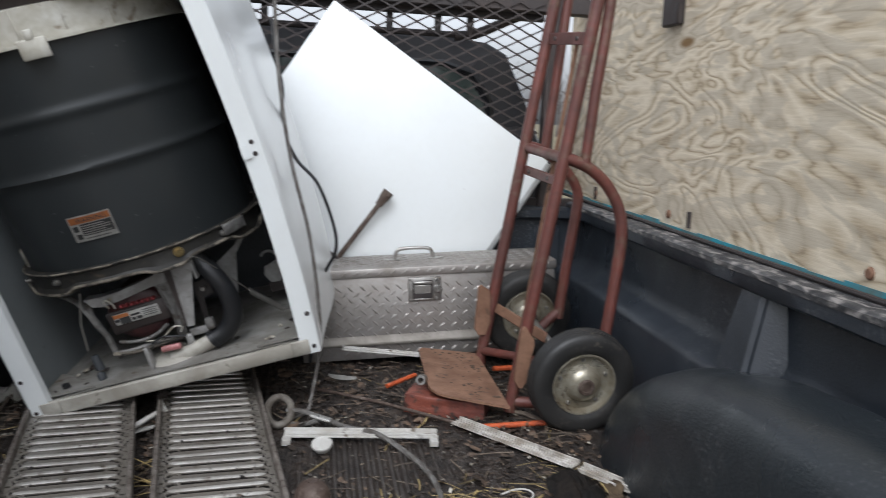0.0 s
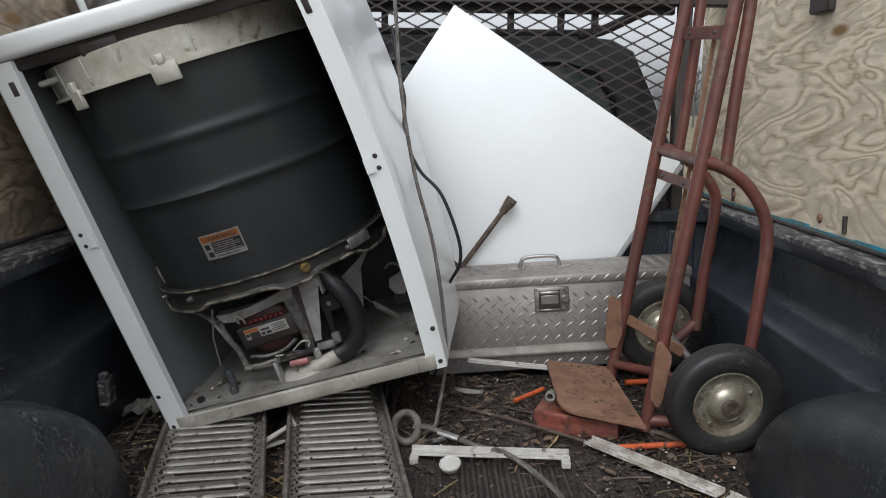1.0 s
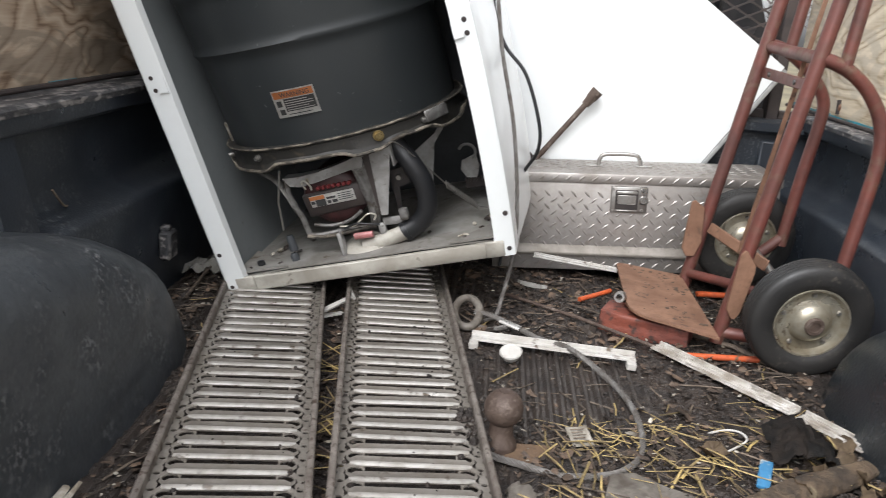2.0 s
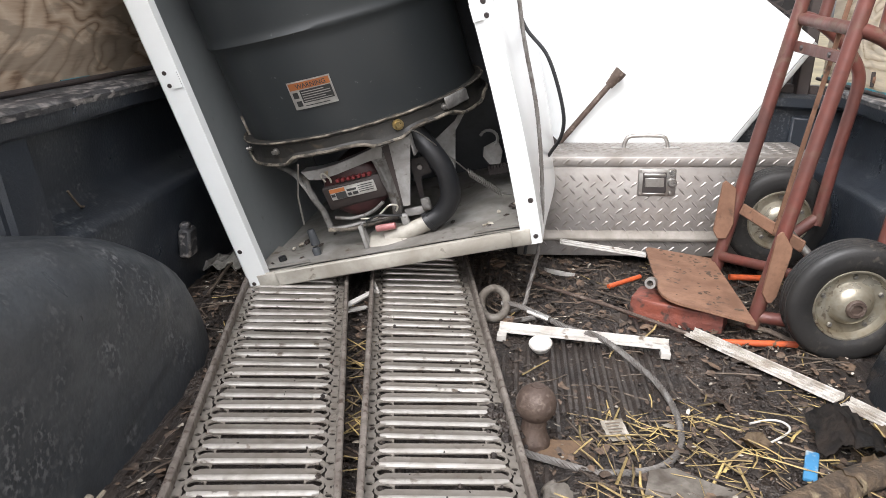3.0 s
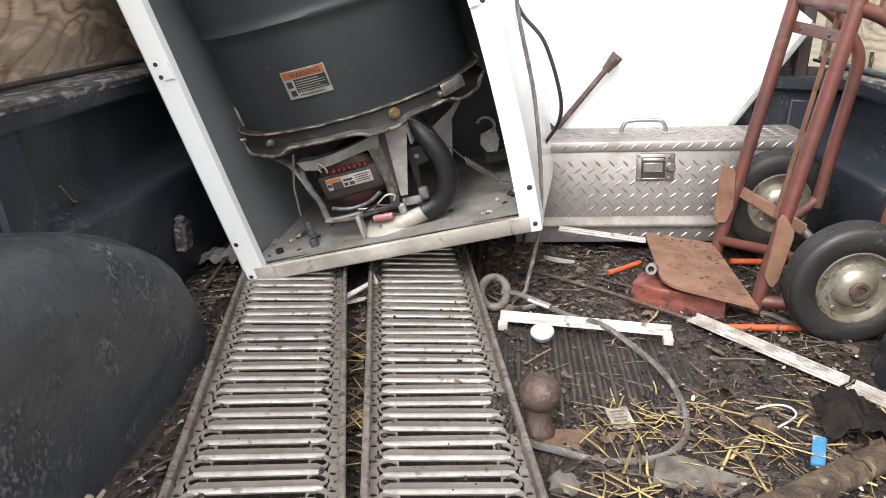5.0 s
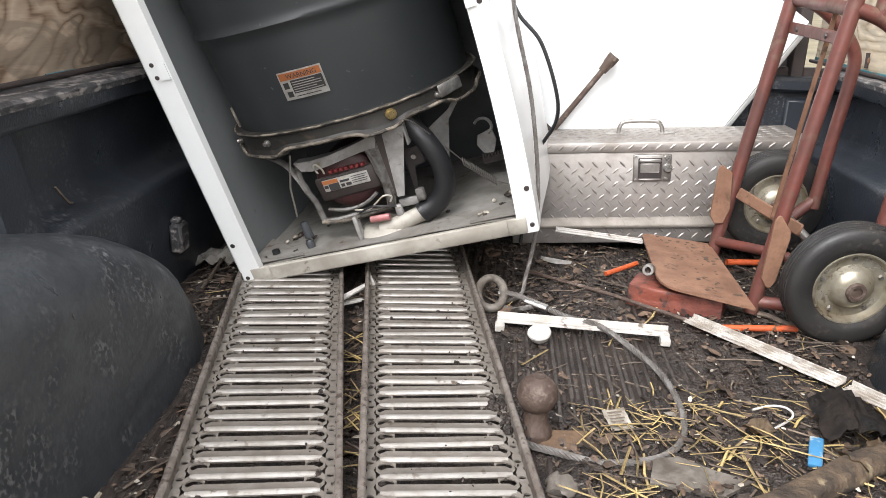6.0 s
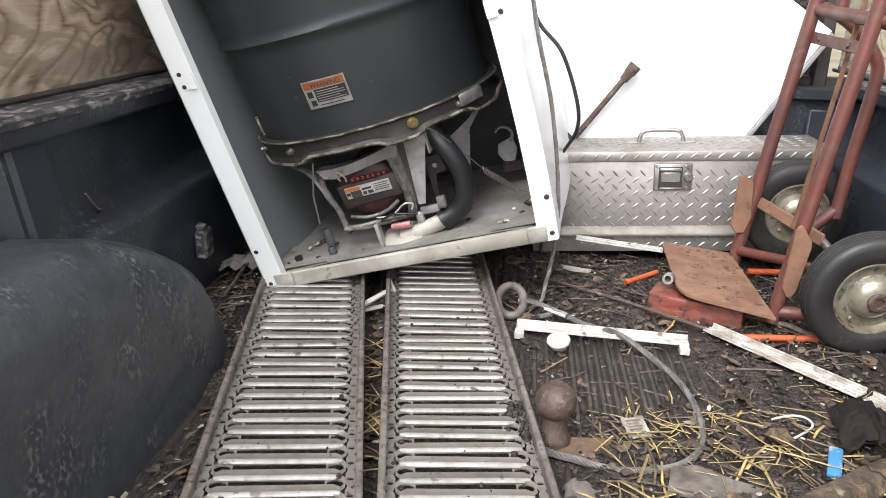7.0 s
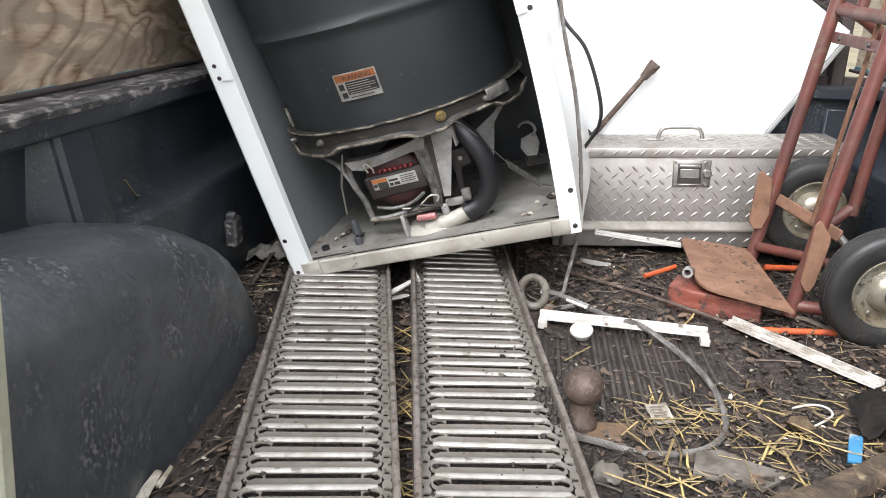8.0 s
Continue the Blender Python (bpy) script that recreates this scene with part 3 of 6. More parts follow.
tube(bm, smooth_path([(0.72, RY + 0.1, 1.068), (0.80, RY + 0.1, 1.08), (0.93, RY + 0.08, 1.14), (1.05, RY + 0.05, 1.185), (1.25, RY, 1.25)], 5), 0.018, 10)
part("brace_pipe", bm, BLACKM, rack)
for x in (-0.66, 1.045):
    bm = B()
    box(bm, x - 0.02, x + 0.02, RY - 0.05, RY + 0.0, 0.46, 1.21, 0.004)
    part("post", bm, BLACKM, rack)
bm = B()
tube(bm, [(0.80, RY + 0.02, 1.20), (0.86, RY - 0.02, 1.27)], 0.008, 8)
part("stub", bm, BLACKM, rack)

# work lamps standing on the rack
for x, w in ((0.13, 0.075), (0.36, 0.14)):
    lamp = thing("work_lamp", (x, RY + 0.03, 1.206), "black boxy work lamp on the rack's top bar", "lamp", "work lamps")
    bm = B()
    box(bm, x - w / 2, x + w / 2, RY, RY + 0.09, 1.222, 1.31, 0.012, segs=2)
    part("housing", bm, BLACKM, lamp)
    bm = B()
    box(bm, x - w / 2 + 0.008, x + w / 2 - 0.008, RY - 0.004, RY + 0.004, 1.232, 1.30, 0.004)
    part("lens", bm, glass, lamp)
    bm = B()
    box(bm, x - w / 2 - 0.012, x + w / 2 + 0.03, RY + 0.0, RY + 0.06, 1.206, 1.222, 0.003)
    part("foot", bm, BLACKM, lamp)

# ---- cab behind the rack ----
cab = thing("truck_cab", (0.25, 3.25, -0.9), "black pickup cab seen from behind with a rear window", "truck")
bm = B()
outline = [(-0.86, -0.3), (-0.86, 0.62), (-0.80, 0.80), (-0.70, 1.0), (-0.58, 1.055), (-0.1, 1.085), (0.60, 1.085), (0.86, 1.06), (0.94, 1.02), (1.02, 0.86), (1.10, 0.66), (1.16, -0.3)]
loop = [bm.verts.new((x, 3.0, z)) for x, z in outline]
mid = [bm.verts.new((0.15 + (x - 0.15) * 1.02, 3.05, z * 1.005 if z > 0 else z)) for x, z in outline]
end = [bm.verts.new((0.15 + (x - 0.15) * 1.02, 4.4, z * 1.0 if z > 0 else z)) for x, z in outline]
bm.faces.new(loop)
bm.faces.new(end[::-1])
for p, q in ((loop, mid), (mid, end)):
    for i in range(len(outline)):
        j = (i + 1) % len(outline)
        bm.faces.new((p[i], p[j], q[j], q[i]))
part("cab_shell", bm, CABP, cab, smooth=50)
bm = B()
prism(bm, [(-0.62, 0.62), (0.90, 0.62), (0.86, 0.84), (0.80, 0.93), (0.70, 0.965), (-0.45, 0.965), (-0.55, 0.92)], 0, 0.012, Matrix.Translation((0, 3.0, 0)) @ pose(0, 0, 0, 90, 0, 0))
part("rear_window", bm, glass, cab, "dark rear window glass")
bm = B()
win = [(-0.64, 0.60), (0.92, 0.60), (0.88, 0.85), (0.81, 0.945), (0.70, 0.98), (-0.46, 0.98), (-0.57, 0.93)]
tube(bm, [(x, 2.985, z) for x, z in win], 0.012, 6, closed=True)
part("window_seal", bm, BLACKP, cab)

# ---- ground, far trees ----
bm = B()
bmesh.ops.create_grid(bm, x_segments=40, y_segments=40, size=400)
for v in bm.verts:
    v.co.z = 0.5 * noise.noise((v.co.x * 0.01, v.co.y * 0.01, 0))
bm.transform(Matrix.Translation((0, 0, -1.0)))
solo("ground", bm, FIELD, (0, 0, -1.0), "pale winter field reaching to the horizon", "field", kind="structure", smooth=60)


def bare_trees(rng, x0, x1, y, n):
    bm = B()
    for _ in range(n):
        x, yy, h = rng.uniform(x0, x1), y + rng.uniform(-8, 8), rng.uniform(5, 9)
        tube(bm, [(x, yy, -1.4), (x + 0.1, yy, h * 0.4), (x + rng.uniform(-0.4, 0.4), yy, h)], 0.16, 5, 0.2)
        for k in range(26):
            z = h * rng.uniform(0.25, 0.9)
            a, ln = rng.uniform(0, 6.28), rng.uniform(0.8, 2.6)
            tube(bm, [(x, yy, z), (x + math.cos(a) * ln * 0.5, yy + math.sin(a) * ln * 0.5, z + ln * 0.4), (x + math.cos(a) * ln, yy + math.sin(a) * ln, z + ln * 0.9)], 0.05, 3, 0.3)
    return bm


solo("tree_line", bare_trees(random.Random(4), -40, 70, 95, 60), BARE, (15, 95, -1.0), "distant line of bare grey winter trees", "trees", kind="stuff")

# ---- washing machine cabinet, front panel off, leaning on the side board ----
WW, WD, WH = 0.686, 0.60, 0.912
MW = Matrix(((0.9702, 0.090, -0.2974, -0.400), (0.0625, 0.970, -0.2037, 1.887), (0.2342, 0.100, 0.9364, 0.0286), (0, 0, 0, 1)))
washer = thing("washing_machine", (-0.400, 1.887, 0.0286), "white top-load washer with its front panel off, tilted on ramps", "washing machine")


def wpart(name, bm, mat, parent, label="", smooth=40):
    for v in bm.verts:
        side = min(1.0, max(0.0, (v.co.x / WW - 0.85) / 0.07))
        v.co.x += side * (0.088 * v.co.z - 0.111 * v.co.z ** 2)     # this side bows outward
        v.co.z += 0.039 * (v.co.x / WW) * (v.co.z / WH)     # and stands taller
    bm.transform(MW)
    return part(name, bm, mat, parent, label, smooth)


def dented(bm, amp, seed):
    for v in bm.verts:
        v.co.x += amp * noise.noise((v.co.y * 5 + seed, v.co.z * 5, seed))
    return bm


# side panels with folded front flanges
for s, nm in ((0, "side_panel"), (1, "side_panel")):
    bm = B()
    x = 0.0 if s == 0 else WW
    d = 1 if s == 0 else -1
    prof = [(x + d * 0.046, 0.022), (x + d * 0.046, 0.0), (x + d * 0.004, 0.0), (x, 0.004), (x, WD)]
    n = 24
    rows = []
    for i in range(n + 1):
        z = WH * i / n
        rows.append([bm.verts.new((px, py, z)) for px, py in prof])
    for a, b in zip(rows, rows[1:]):
        for k in range(len(prof) - 1):
            bm.faces.new((a[k], a[k + 1], b[k + 1], b[k]))
    bmesh.ops.subdivide_edges(bm, edges=[e for e in bm.edges if abs(e.verts[0].co.y - e.verts[1].co.y) > 0.3], cuts=14)
    for v in bm.verts:
        f = min(1, v.co.y / 0.08)
        dent = 0.003 * f * noise.noise((v.co.y * 4, v.co.z * 3, s * 7 + 2))
        if s:
            dent -= 0.006 * f * math.exp(-((v.co.z - 0.62) ** 2 / 0.004 + (v.co.y - 0.10) ** 2 / 0.01))
            dent -= 0.005 * f * math.exp(-((v.co.z - 0.80) ** 2 / 0.003 + (v.co.y - 0.16) ** 2 / 0.008))
        v.co.x += dent
    bmesh.ops.solidify(bm, geom=bm.faces[:], thickness=0.0016)
    side = wpart(nm, bm, ENAMEL, washer, "dented white enamel side" if s else "")
    for z, r in ((0.018, 0.006), (0.105, 0.0065), (0.504, 0.0058), (0.531, 0.0058)):
        bm = B()
        xc = x + d * (0.018 if z > 0.3 else (0.013 if z < 0.05 else 0.012))
        lathe(bm, [(0, 0.003), (r * 0.7, 0.003), (r, 0.0), (0, 0)], pose(xc, 0.0, z, 90, 0, 0), 10)
        wpart("screw_hole", bm, BLACKM, side, "dark empty screw hole")
    bm = B()
    box(bm, x + d * 0.030 - 0.007, x + d * 0.030 + 0.007, -0.0025, 0.001, WH - 0.070, WH - 0.038, 0.002)
    wpart("slot", bm, BLACKM, side, "dark rectangular slot")
    bm = B()
    prism(bm, [(0.024, -0.016), (0.046, -0.018), (0.046, 0.016), (0.030, 0.012)] if s == 0 else [(-0.046, -0.018), (-0.024, -0.016), (-0.028, 0.012), (-0.046, 0.016)],
          0, 0.002, Matrix.Translation((x, -0.0045, 0.514)) @ pose(0, 0, 0, 90, 0, 0))
    wpart("notch_tab", bm, ENAMEL, side)
# back sheet, coloured near black for the shade behind the tub
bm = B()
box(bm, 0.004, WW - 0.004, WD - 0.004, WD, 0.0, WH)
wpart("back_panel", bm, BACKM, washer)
# inner lining seen as grey bare steel on the low side
bm = B()
box(bm, 0.0035, 0.006, 0.024, WD - 0.006, 0.02, WH - 0.01)
wpart("bare_inner_side", bm, INNER, washer, "bare grey steel inside face")
bm = B()
box(bm, WW - 0.016, WW - 0.0135, 0.024, WD - 0.006, 0.02, WH - 0.01)
wpart("bare_inner_side", bm, INNER, washer, "bare grey steel inside face")
# bottom front rail with stepped ends
bm = B()
box(bm, 0.050, WW - 0.050, 0.004, 0.018, -0.002, 0.036, 0.003)
box(bm, 0.024, 0.068, -0.003, 0.006, 0.0, 0.040, 0.003)
box(bm, WW - 0.068, WW - 0.024, -0.003, 0.006, 0.0, 0.040, 0.003)
wpart("bottom_rail", bm, GRIMED, washer, "dirty white folded bottom rail")
# base pan, dished
bm = B()
bmesh.ops.create_grid(bm, x_segments=24, y_segments=20, size=0.5)
for v in bm.verts:
    x, y = (v.co.x + 0.5) * (WW - 0.014) + 0.007, (v.co.y + 0.5) * (WD - 0.03) + 0.019
    r = math.hypot(x - WW / 2, y - 0.33)
    z = 0.028 + 0.012 * max(0, 1 - (abs(x - WW / 2) / (WW / 2)) ** 6) - 0.028 * math.exp(-(r / 0.13) ** 4) + 0.002 * noise.noise((x * 12, y * 12, 3))
    v.co = (x, y, z)
bmesh.ops.solidify(bm, geom=bm.faces[:], thickness=0.003)
pan = wpart("base_pan", bm, PAN, washer, "dusty grey base pan")
bm = B()
prism(bm, [(0.02, 0.02), (0.15, 0.02), (0.02, 0.17)], 0.042, 0.047)
wpart("corner_gusset", bm, PAN, pan)
bm = B()
prism(bm, [(WW - 0.02, 0.02), (WW - 0.02, 0.17), (WW - 0.15, 0.02)], 0.042, 0.047)
wpart("corner_gusset", bm, PAN, pan)
rng = random.Random(8)
for k in range(22):
    bm = B()
    x, y = rng.choice((rng.uniform(0.05, 0.2), rng.uniform(0.40, 0.62))), rng.uniform(0.03, 0.22)
    bmesh.ops.create_icosphere(bm, subdivisions=2, radius=rng.uniform(0.003, 0.009), matrix=pose(x, y, 0.045, rng.uniform(-20, 20), rng.uniform(-20, 20), rng.uniform(0, 180)) @ Matrix.Diagonal((1.4, 0.8, 0.6, 1)))
    for v in bm.verts:
        v.co += Vector((1, 1, 0.6)) * 0.004 * noise.noise(v.co * 140 + Vector((k, 0, 0)))
    wpart("grit", bm, DIRT if k % 3 else PALE, pan)
# top deck: lid frame with a rolled front edge
bm = B()
box(bm, -0.014, WW + 0.010, -0.012, WD + 0.01, WH + 0.002, WH + 0.050, 0.012, segs=3)
wpart("top_deck", bm, ENAMEL, washer, "white enamel top with rolled edge")
bm = B()
box(bm, 0.03, WW - 0.03, 0.012, 0.03, WH - 0.022, WH + 0.002, 0.003)
box(bm, 0.18, 0.26, 0.006, 0.02, WH - 0.03, WH - 0.004, 0.003)
wpart("deck_underside", bm, BLACKM, washer)
bm = B()
box(bm, 0.10, WW - 0.04, 0.09, 0.46, WH + 0.05, WH + 0.062, 0.005, segs=2)
wpart("lid", bm, ENAMEL, washer)
cons = B()
box(cons, 0.005, WW - 0.005, WD - 0.14, WD - 0.005, WH + 0.05, WH + 0.19, 0.012, segs=3)
cons = wpart("console", cons, ENAMEL, washer, "white control console")
bm = B()
box(bm, 0.03, WW - 0.03, WD - 0.144, WD - 0.138, WH + 0.065, WH + 0.175, 0.002)
fascia = wpart("fascia", bm, GREYP, cons, "grey control fascia")
for x in (0.2, 0.4, 0.55):
    bm = B()
    lathe(bm, [(0, 0.025), (0.022, 0.025), (0.026, 0), (0, 0)], pose(x, WD - 0.144, WH + 0.12, 90, 0, 0), 16)
    wpart("knob", bm, ENAMEL, cons)

# tub, hung a little askew
TC = (0.300, 0.300)
tilt = Matrix.Translation((TC[0], TC[1], 0.323)) @ pose(0, 0, 0, 2, -1.5, 0)
prof = [(0.0, -0.03), (0.20, -0.03), (0.262, -0.010), (0.276, 0.004)]
for k in range(81):
    z = 0.004 + 0.506 * k / 80
    bulge = 0.0
    for zc in (0.235, 0.362):
        bulge += 0.0060 * math.exp(-((z - zc) / 0.011) ** 2)
    step = 0.004 if z > 0.235 else 0.0
    prof.append((0.272 + step + bulge + 0.006 * z, z))
prof += [(0.262, 0.511), (0.0, 0.511)]
bm = B()
lathe(bm, prof, tilt, 72)
tub = wpart("tub", bm, TUB, washer, "dark grey ribbed plastic outer tub", 50)
# rim flange: a dark band between two crusted lips, the lower one stepping down at the lugs
bm, top_lip, low_lip = B(), B(), B()
n = 120
rings, up_pts, lo_pts = [], [], []
for i in range(n):
    a = 2 * math.pi * i / n
    deg = math.degrees(a) - 360 if a > math.pi else math.degrees(a)
    dip = 0.0
    for c0, wd, dp in ((-131, 17, 0.016), (-68, 9, 0.014), (-20, 12, 0.016), (40, 14, 0.016), (110, 14, 0.016)):
        dip += dp / (1 + math.exp((abs(deg - c0) - wd) * 0.9))
    w = 0.0016 * noise.noise((math.cos(a) * 9, math.sin(a) * 9, 0))
    sec = [(0.268, 0.022), (0.287, 0.021), (0.289, 0.017), (0.282, 0.013), (0.283, -0.008 - dip * 0.6), (0.288, -0.012 - dip), (0.288, -0.019 - dip), (0.262, -0.021 - dip)]
    rings.append([bm.verts.new(tilt @ Vector(((r + w) * math.cos(a), (r + w) * math.sin(a), z + w))) for r, z in sec])
    up_pts.append(tilt @ Vector(((0.2885 + w) * math.cos(a), (0.2885 + w) * math.sin(a), 0.020 + w)))
    lo_pts.append(tilt @ Vector(((0.289 + w) * math.cos(a), (0.289 + w) * math.sin(a), -0.016 - dip + w)))
for i in range(n):
    p, q = rings[i], rings[(i + 1) % n]
    for k in range(7):
        bm.faces.new((p[k], q[k], q[k + 1], p[k + 1]))
rim = wpart("rim_flange", bm, TUBRIM, tub, "dark grimy rim flange", 25)
tube(top_lip, up_pts, 0.0026, 6, closed=True)
wpart("crusted_lip", top_lip, CRUST, rim, "pale mineral crust on the lip")
tube(low_lip, lo_pts, 0.0042, 6, closed=True)
wpart("crusted_lip", low_lip, CRUST, rim, "pale mineral crust on the lip")
for a, big in ((-121, 0), (-62, 1), (-38, 0), (-150, 0)):
    bm = B()
    r = 0.0125 if big else 0.008
    lathe(bm, [(0, 0.012), (r * 0.6, 0.012), (r * 0.65, 0.005), (r, 0.005), (r, 0), (0, 0)], tilt @ pose(0, 0, 0, 0, 0, a) @ Matrix.Translation((0.283, 0, 0.0)) @ pose(0, 0, 0, 0, 90, 0), 12)
    wpart("bolt", bm, BRASS if big else STEEL, rim)
bm = B()
box(bm, -0.038, 0.038, -0.004, 0.004, -0.014, 0.014, 0.003, tilt @ pose(0, 0, 0, 0, 0, -31) @ Matrix.Translation((0.292, 0, 0.006)) @ pose(0, 0, 0, 0, 0, 90))
wpart("clamp_plate", bm, GREYP, rim)
# white balance ring and clips at the top of the tub
bm = B()
lathe(bm, [(0.278, 0.0), (0.284, 0.0), (0.288, 0.072), (0.262, 0.078), (0.262, 0.07), (0.276, 0.064)], tilt @ Matrix.Translation((-0.005, 0, 0.503)), 72)
ring = wpart("balance_ring", bm, RINGW, washer, "yellowed white plastic tub ring")
for a, low in ((-150, 0.004), (-131, 0.004), (-113, 0.020), (-97, 0.004), (-84, 0.004), (-66, 0.016), (-47, 0.004)):
    bm = B()
    box(bm, 0.283, 0.2895, -0.0016, 0.0016, low, 0.071, 0.0005, tilt @ Matrix.Translation((-0.005, 0, 0.503)) @ pose(0, 0, 0, 0, 0, a))
    wpart("ring_rib", bm, RINGW, ring)
bm = B()
lathe(bm, [(0.286, 0.0), (0.298, 0.0), (0.298, 0.006), (0.286, 0.006)], tilt @ Matrix.Translation((-0.005, 0, 0.503)), 72)
wpart("ring_lip", bm, RINGW, ring)
for a, cw in ((-123, 0.017), (-81, 0.027)):
    bm = B()
    box(bm, -cw, cw, -0.004, 0.006, -0.028, 0.012, 0.002, tilt @ pose(0, 0, 0, 0, 0, a) @ Matrix.Translation((0.300, 0, 0.503)) @ pose(0, 0, 0, 0, 0, 90))
    box(bm, -0.008, 0.008, -0.006, 0.006, 0.008, 0.030, 0.002, tilt @ pose(0, 0, 0, 0, 0, a) @ Matrix.Translation((0.299, 0, 0.503)) @ pose(0, 0, 0, 0, 0, 90))
    wpart("clip", bm, RINGW, ring)
bm = B()
box(bm, -0.06, 0.045, -0.02, 0.03, -0.006, 0.006, 0.003, pose(0.095, 0.10, 0.862, 0, -4, 20))
wpart("ring_tongue", bm, RINGW, ring)


def on_tub(a, z, r=None):
    """A frame on the tub's skin: x along the skin, y up, z outward."""
    r = r or (0.2745 + 0.006 * z)
    return tilt @ pose(0, 0, 0, 0, 0, a) @ Matrix.Translation((r, 0, z)) @ Matrix(((0, 0, 1, 0), (1, 0, 0, 0), (0, 1, 0, 0), (0, 0, 0, 1)))


LA, LZ0 = -101.8, 0.083


def tub_patch(x0, x1, y0, y1, lift, a0=LA, z0=LZ0):
    """A thin sheet bent round the tub."""
    bm = B()
    n = 8
    lo, hi = [], []
    for i in range(n + 1):
        x = x0 + (x1 - x0) * i / n
        a = a0 + math.degrees(x / 0.275)
        lo.append(bm.verts.new(on_tub(a, z0 + y0, 0.275 + 0.006 * (z0 + y0) + lift) @ Vector((0, 0, 0))))
        hi.append(bm.verts.new(on_tub(a, z0 + y1, 0.275 + 0.006 * (z0 + y1) + lift) @ Vector((0, 0, 0))))
    for i in range(n):
        bm.faces.new((lo[i], lo[i + 1], hi[i + 1], hi[i]))
    bmesh.ops.solidify(bm, geom=bm.faces[:], thickness=0.0006)
    return bm


LW, LH = 0.095, 0.060
lab = wpart("warning_label", tub_patch(0, LW, 0, LH, 0.0008), LABW, tub, "orange and white warning label")
wpart("orange_band", tub_patch(0.003, LW - 0.003, LH - 0.018, LH - 0.003, 0.0016), LABO, lab)
wpart("black_panel", tub_patch(0.023, LW - 0.004, 0.012, LH - 0.020, 0.0013), LABK, lab)
for k in range(5):
    x1 = LW - 0.008 - 0.012 * (k % 3 == 1)
    wpart("print_bar", tub_patch(0.026, x1, 0.0145 + k * 0.0050, 0.0162 + k * 0.0050, 0.0021), LABW, lab)
wpart("print_bar", tub_patch(0.026, LW - 0.016, 0.005, 0.0068, 0.0021), LABK, lab)
wpart("pictogram", tub_patch(0.006, 0.018, 0.024, 0.037, 0.0017), LABK, lab)
wpart("pictogram", tub_patch(0.008, 0.020, 0.006, 0.018, 0.0017), LABK, lab)
txt = bpy.data.curves.new("warning_text", "FONT")
txt.body, txt.size, txt.extrude, txt.align_x = "WARNING", 0.0135, 0.0003, "CENTER"
tob = new("warning_text", txt)
bpy.context.view_layer.update()
tme = bpy.data.meshes.new_from_object(tob.evaluated_get(bpy.context.evaluated_depsgraph_get()))
bpy.data.objects.remove(tob)
bm = B()
bm.from_mesh(tme)
for v in bm.verts:
    x, y, lift = v.co.x + LW / 2 + 0.004, v.co.y + LH - 0.0155, v.co.z + 0.0022
    a = LA + math.degrees(x / 0.275)
    v.co = on_tub(a, LZ0 + y, 0.275 + 0.006 * 0.14 + lift) @ Vector((0, 0, 0))
wpart("lettering", bm, LABK, lab, "WARNING in black letters", 0)
bm = B()
box(bm, -0.003, 0.003, -0.002, 0.002, 0, 0.05, 0.001, tilt @ pose(0, 0, 0, 0, 0, -160) @ Matrix.Translation((0.276, 0, 0.02)))
wpart("scrape", bm, PALE, tub)

# motor, cast frame and braces under the tub
mo = Matrix.Translation((0.273, 0.115, 0.178)) @ pose(0, 0, 0, 0, -2, 0)
bm = B()
lathe(bm, [(0.0, -0.012), (0.050, -0.012), (0.068, -0.004), (0.073, 0.006), (0.073, 0.14), (0, 0.14)], mo @ pose(0, 0, 0, -90, 0, 0), 32)
motor = wpart("motor", bm, MOTOR, washer, "dark red and black drive motor")
bm = B()
box(bm, -0.070, 0.072, -0.019, 0.03, -0.036, 0.022, 0.004, mo @ pose(0, 0, 0, 0, -3, 0))
wpart("motor_band", bm, BLACKM, motor, "dark brown steel band")
FRAMEPTS = [(0.176, 0.10, 0.236), (0.174, 0.10, 0.185), (0.188, 0.098, 0.140), (0.192, 0.095, 0.108), (0.198, 0.092, 0.093), (0.235, 0.09, 0.091), (0.285, 0.09, 0.095),
            (0.335, 0.09, 0.094), (0.358, 0.092, 0.104), (0.358, 0.096, 0.150), (0.352, 0.10, 0.205), (0.340, 0.10, 0.245)]
bm = B()
tube(bm, smooth_path(FRAMEPTS, 4), 0.0085, 8, flat=0.8)
mframe = wpart("motor_frame", bm, GREYP, washer, "cast grey motor frame")
bm = B()
tube(bm, smooth_path([(0.192, 0.082, 0.094), (0.240, 0.080, 0.087), (0.300, 0.080, 0.092), (0.360, 0.082, 0.096)], 5), 0.005, 8)
wpart("frame_lip", bm, CRUST, mframe, "yellowed crusted lower lip")
bm = B()
prism(bm, [(0.338, 0.238), (0.372, 0.250), (0.376, 0.150), (0.366, 0.095), (0.346, 0.098), (0.350, 0.150)], -0.106, -0.094, pose(0, 0, 0, 90, 0, 0))
bmesh.ops.subdivide_edges(bm, edges=bm.edges[:], cuts=4, use_grid_fill=True)
for v in bm.verts:
    v.co += Vector((0.5, 1, 0.5)) * 0.004 * noise.noise(v.co * 60)
wpart("frame_column", bm, GREYP, mframe)
bm = B()
plate_top = [(0.176, 0.246), (0.215, 0.244), (0.260, 0.248), (0.300, 0.256), (0.340, 0.266), (0.378, 0.278)]
plate_low = [(0.366, 0.244), (0.330, 0.240), (0.290, 0.232), (0.250, 0.224), (0.210, 0.219), (0.188, 0.224)]
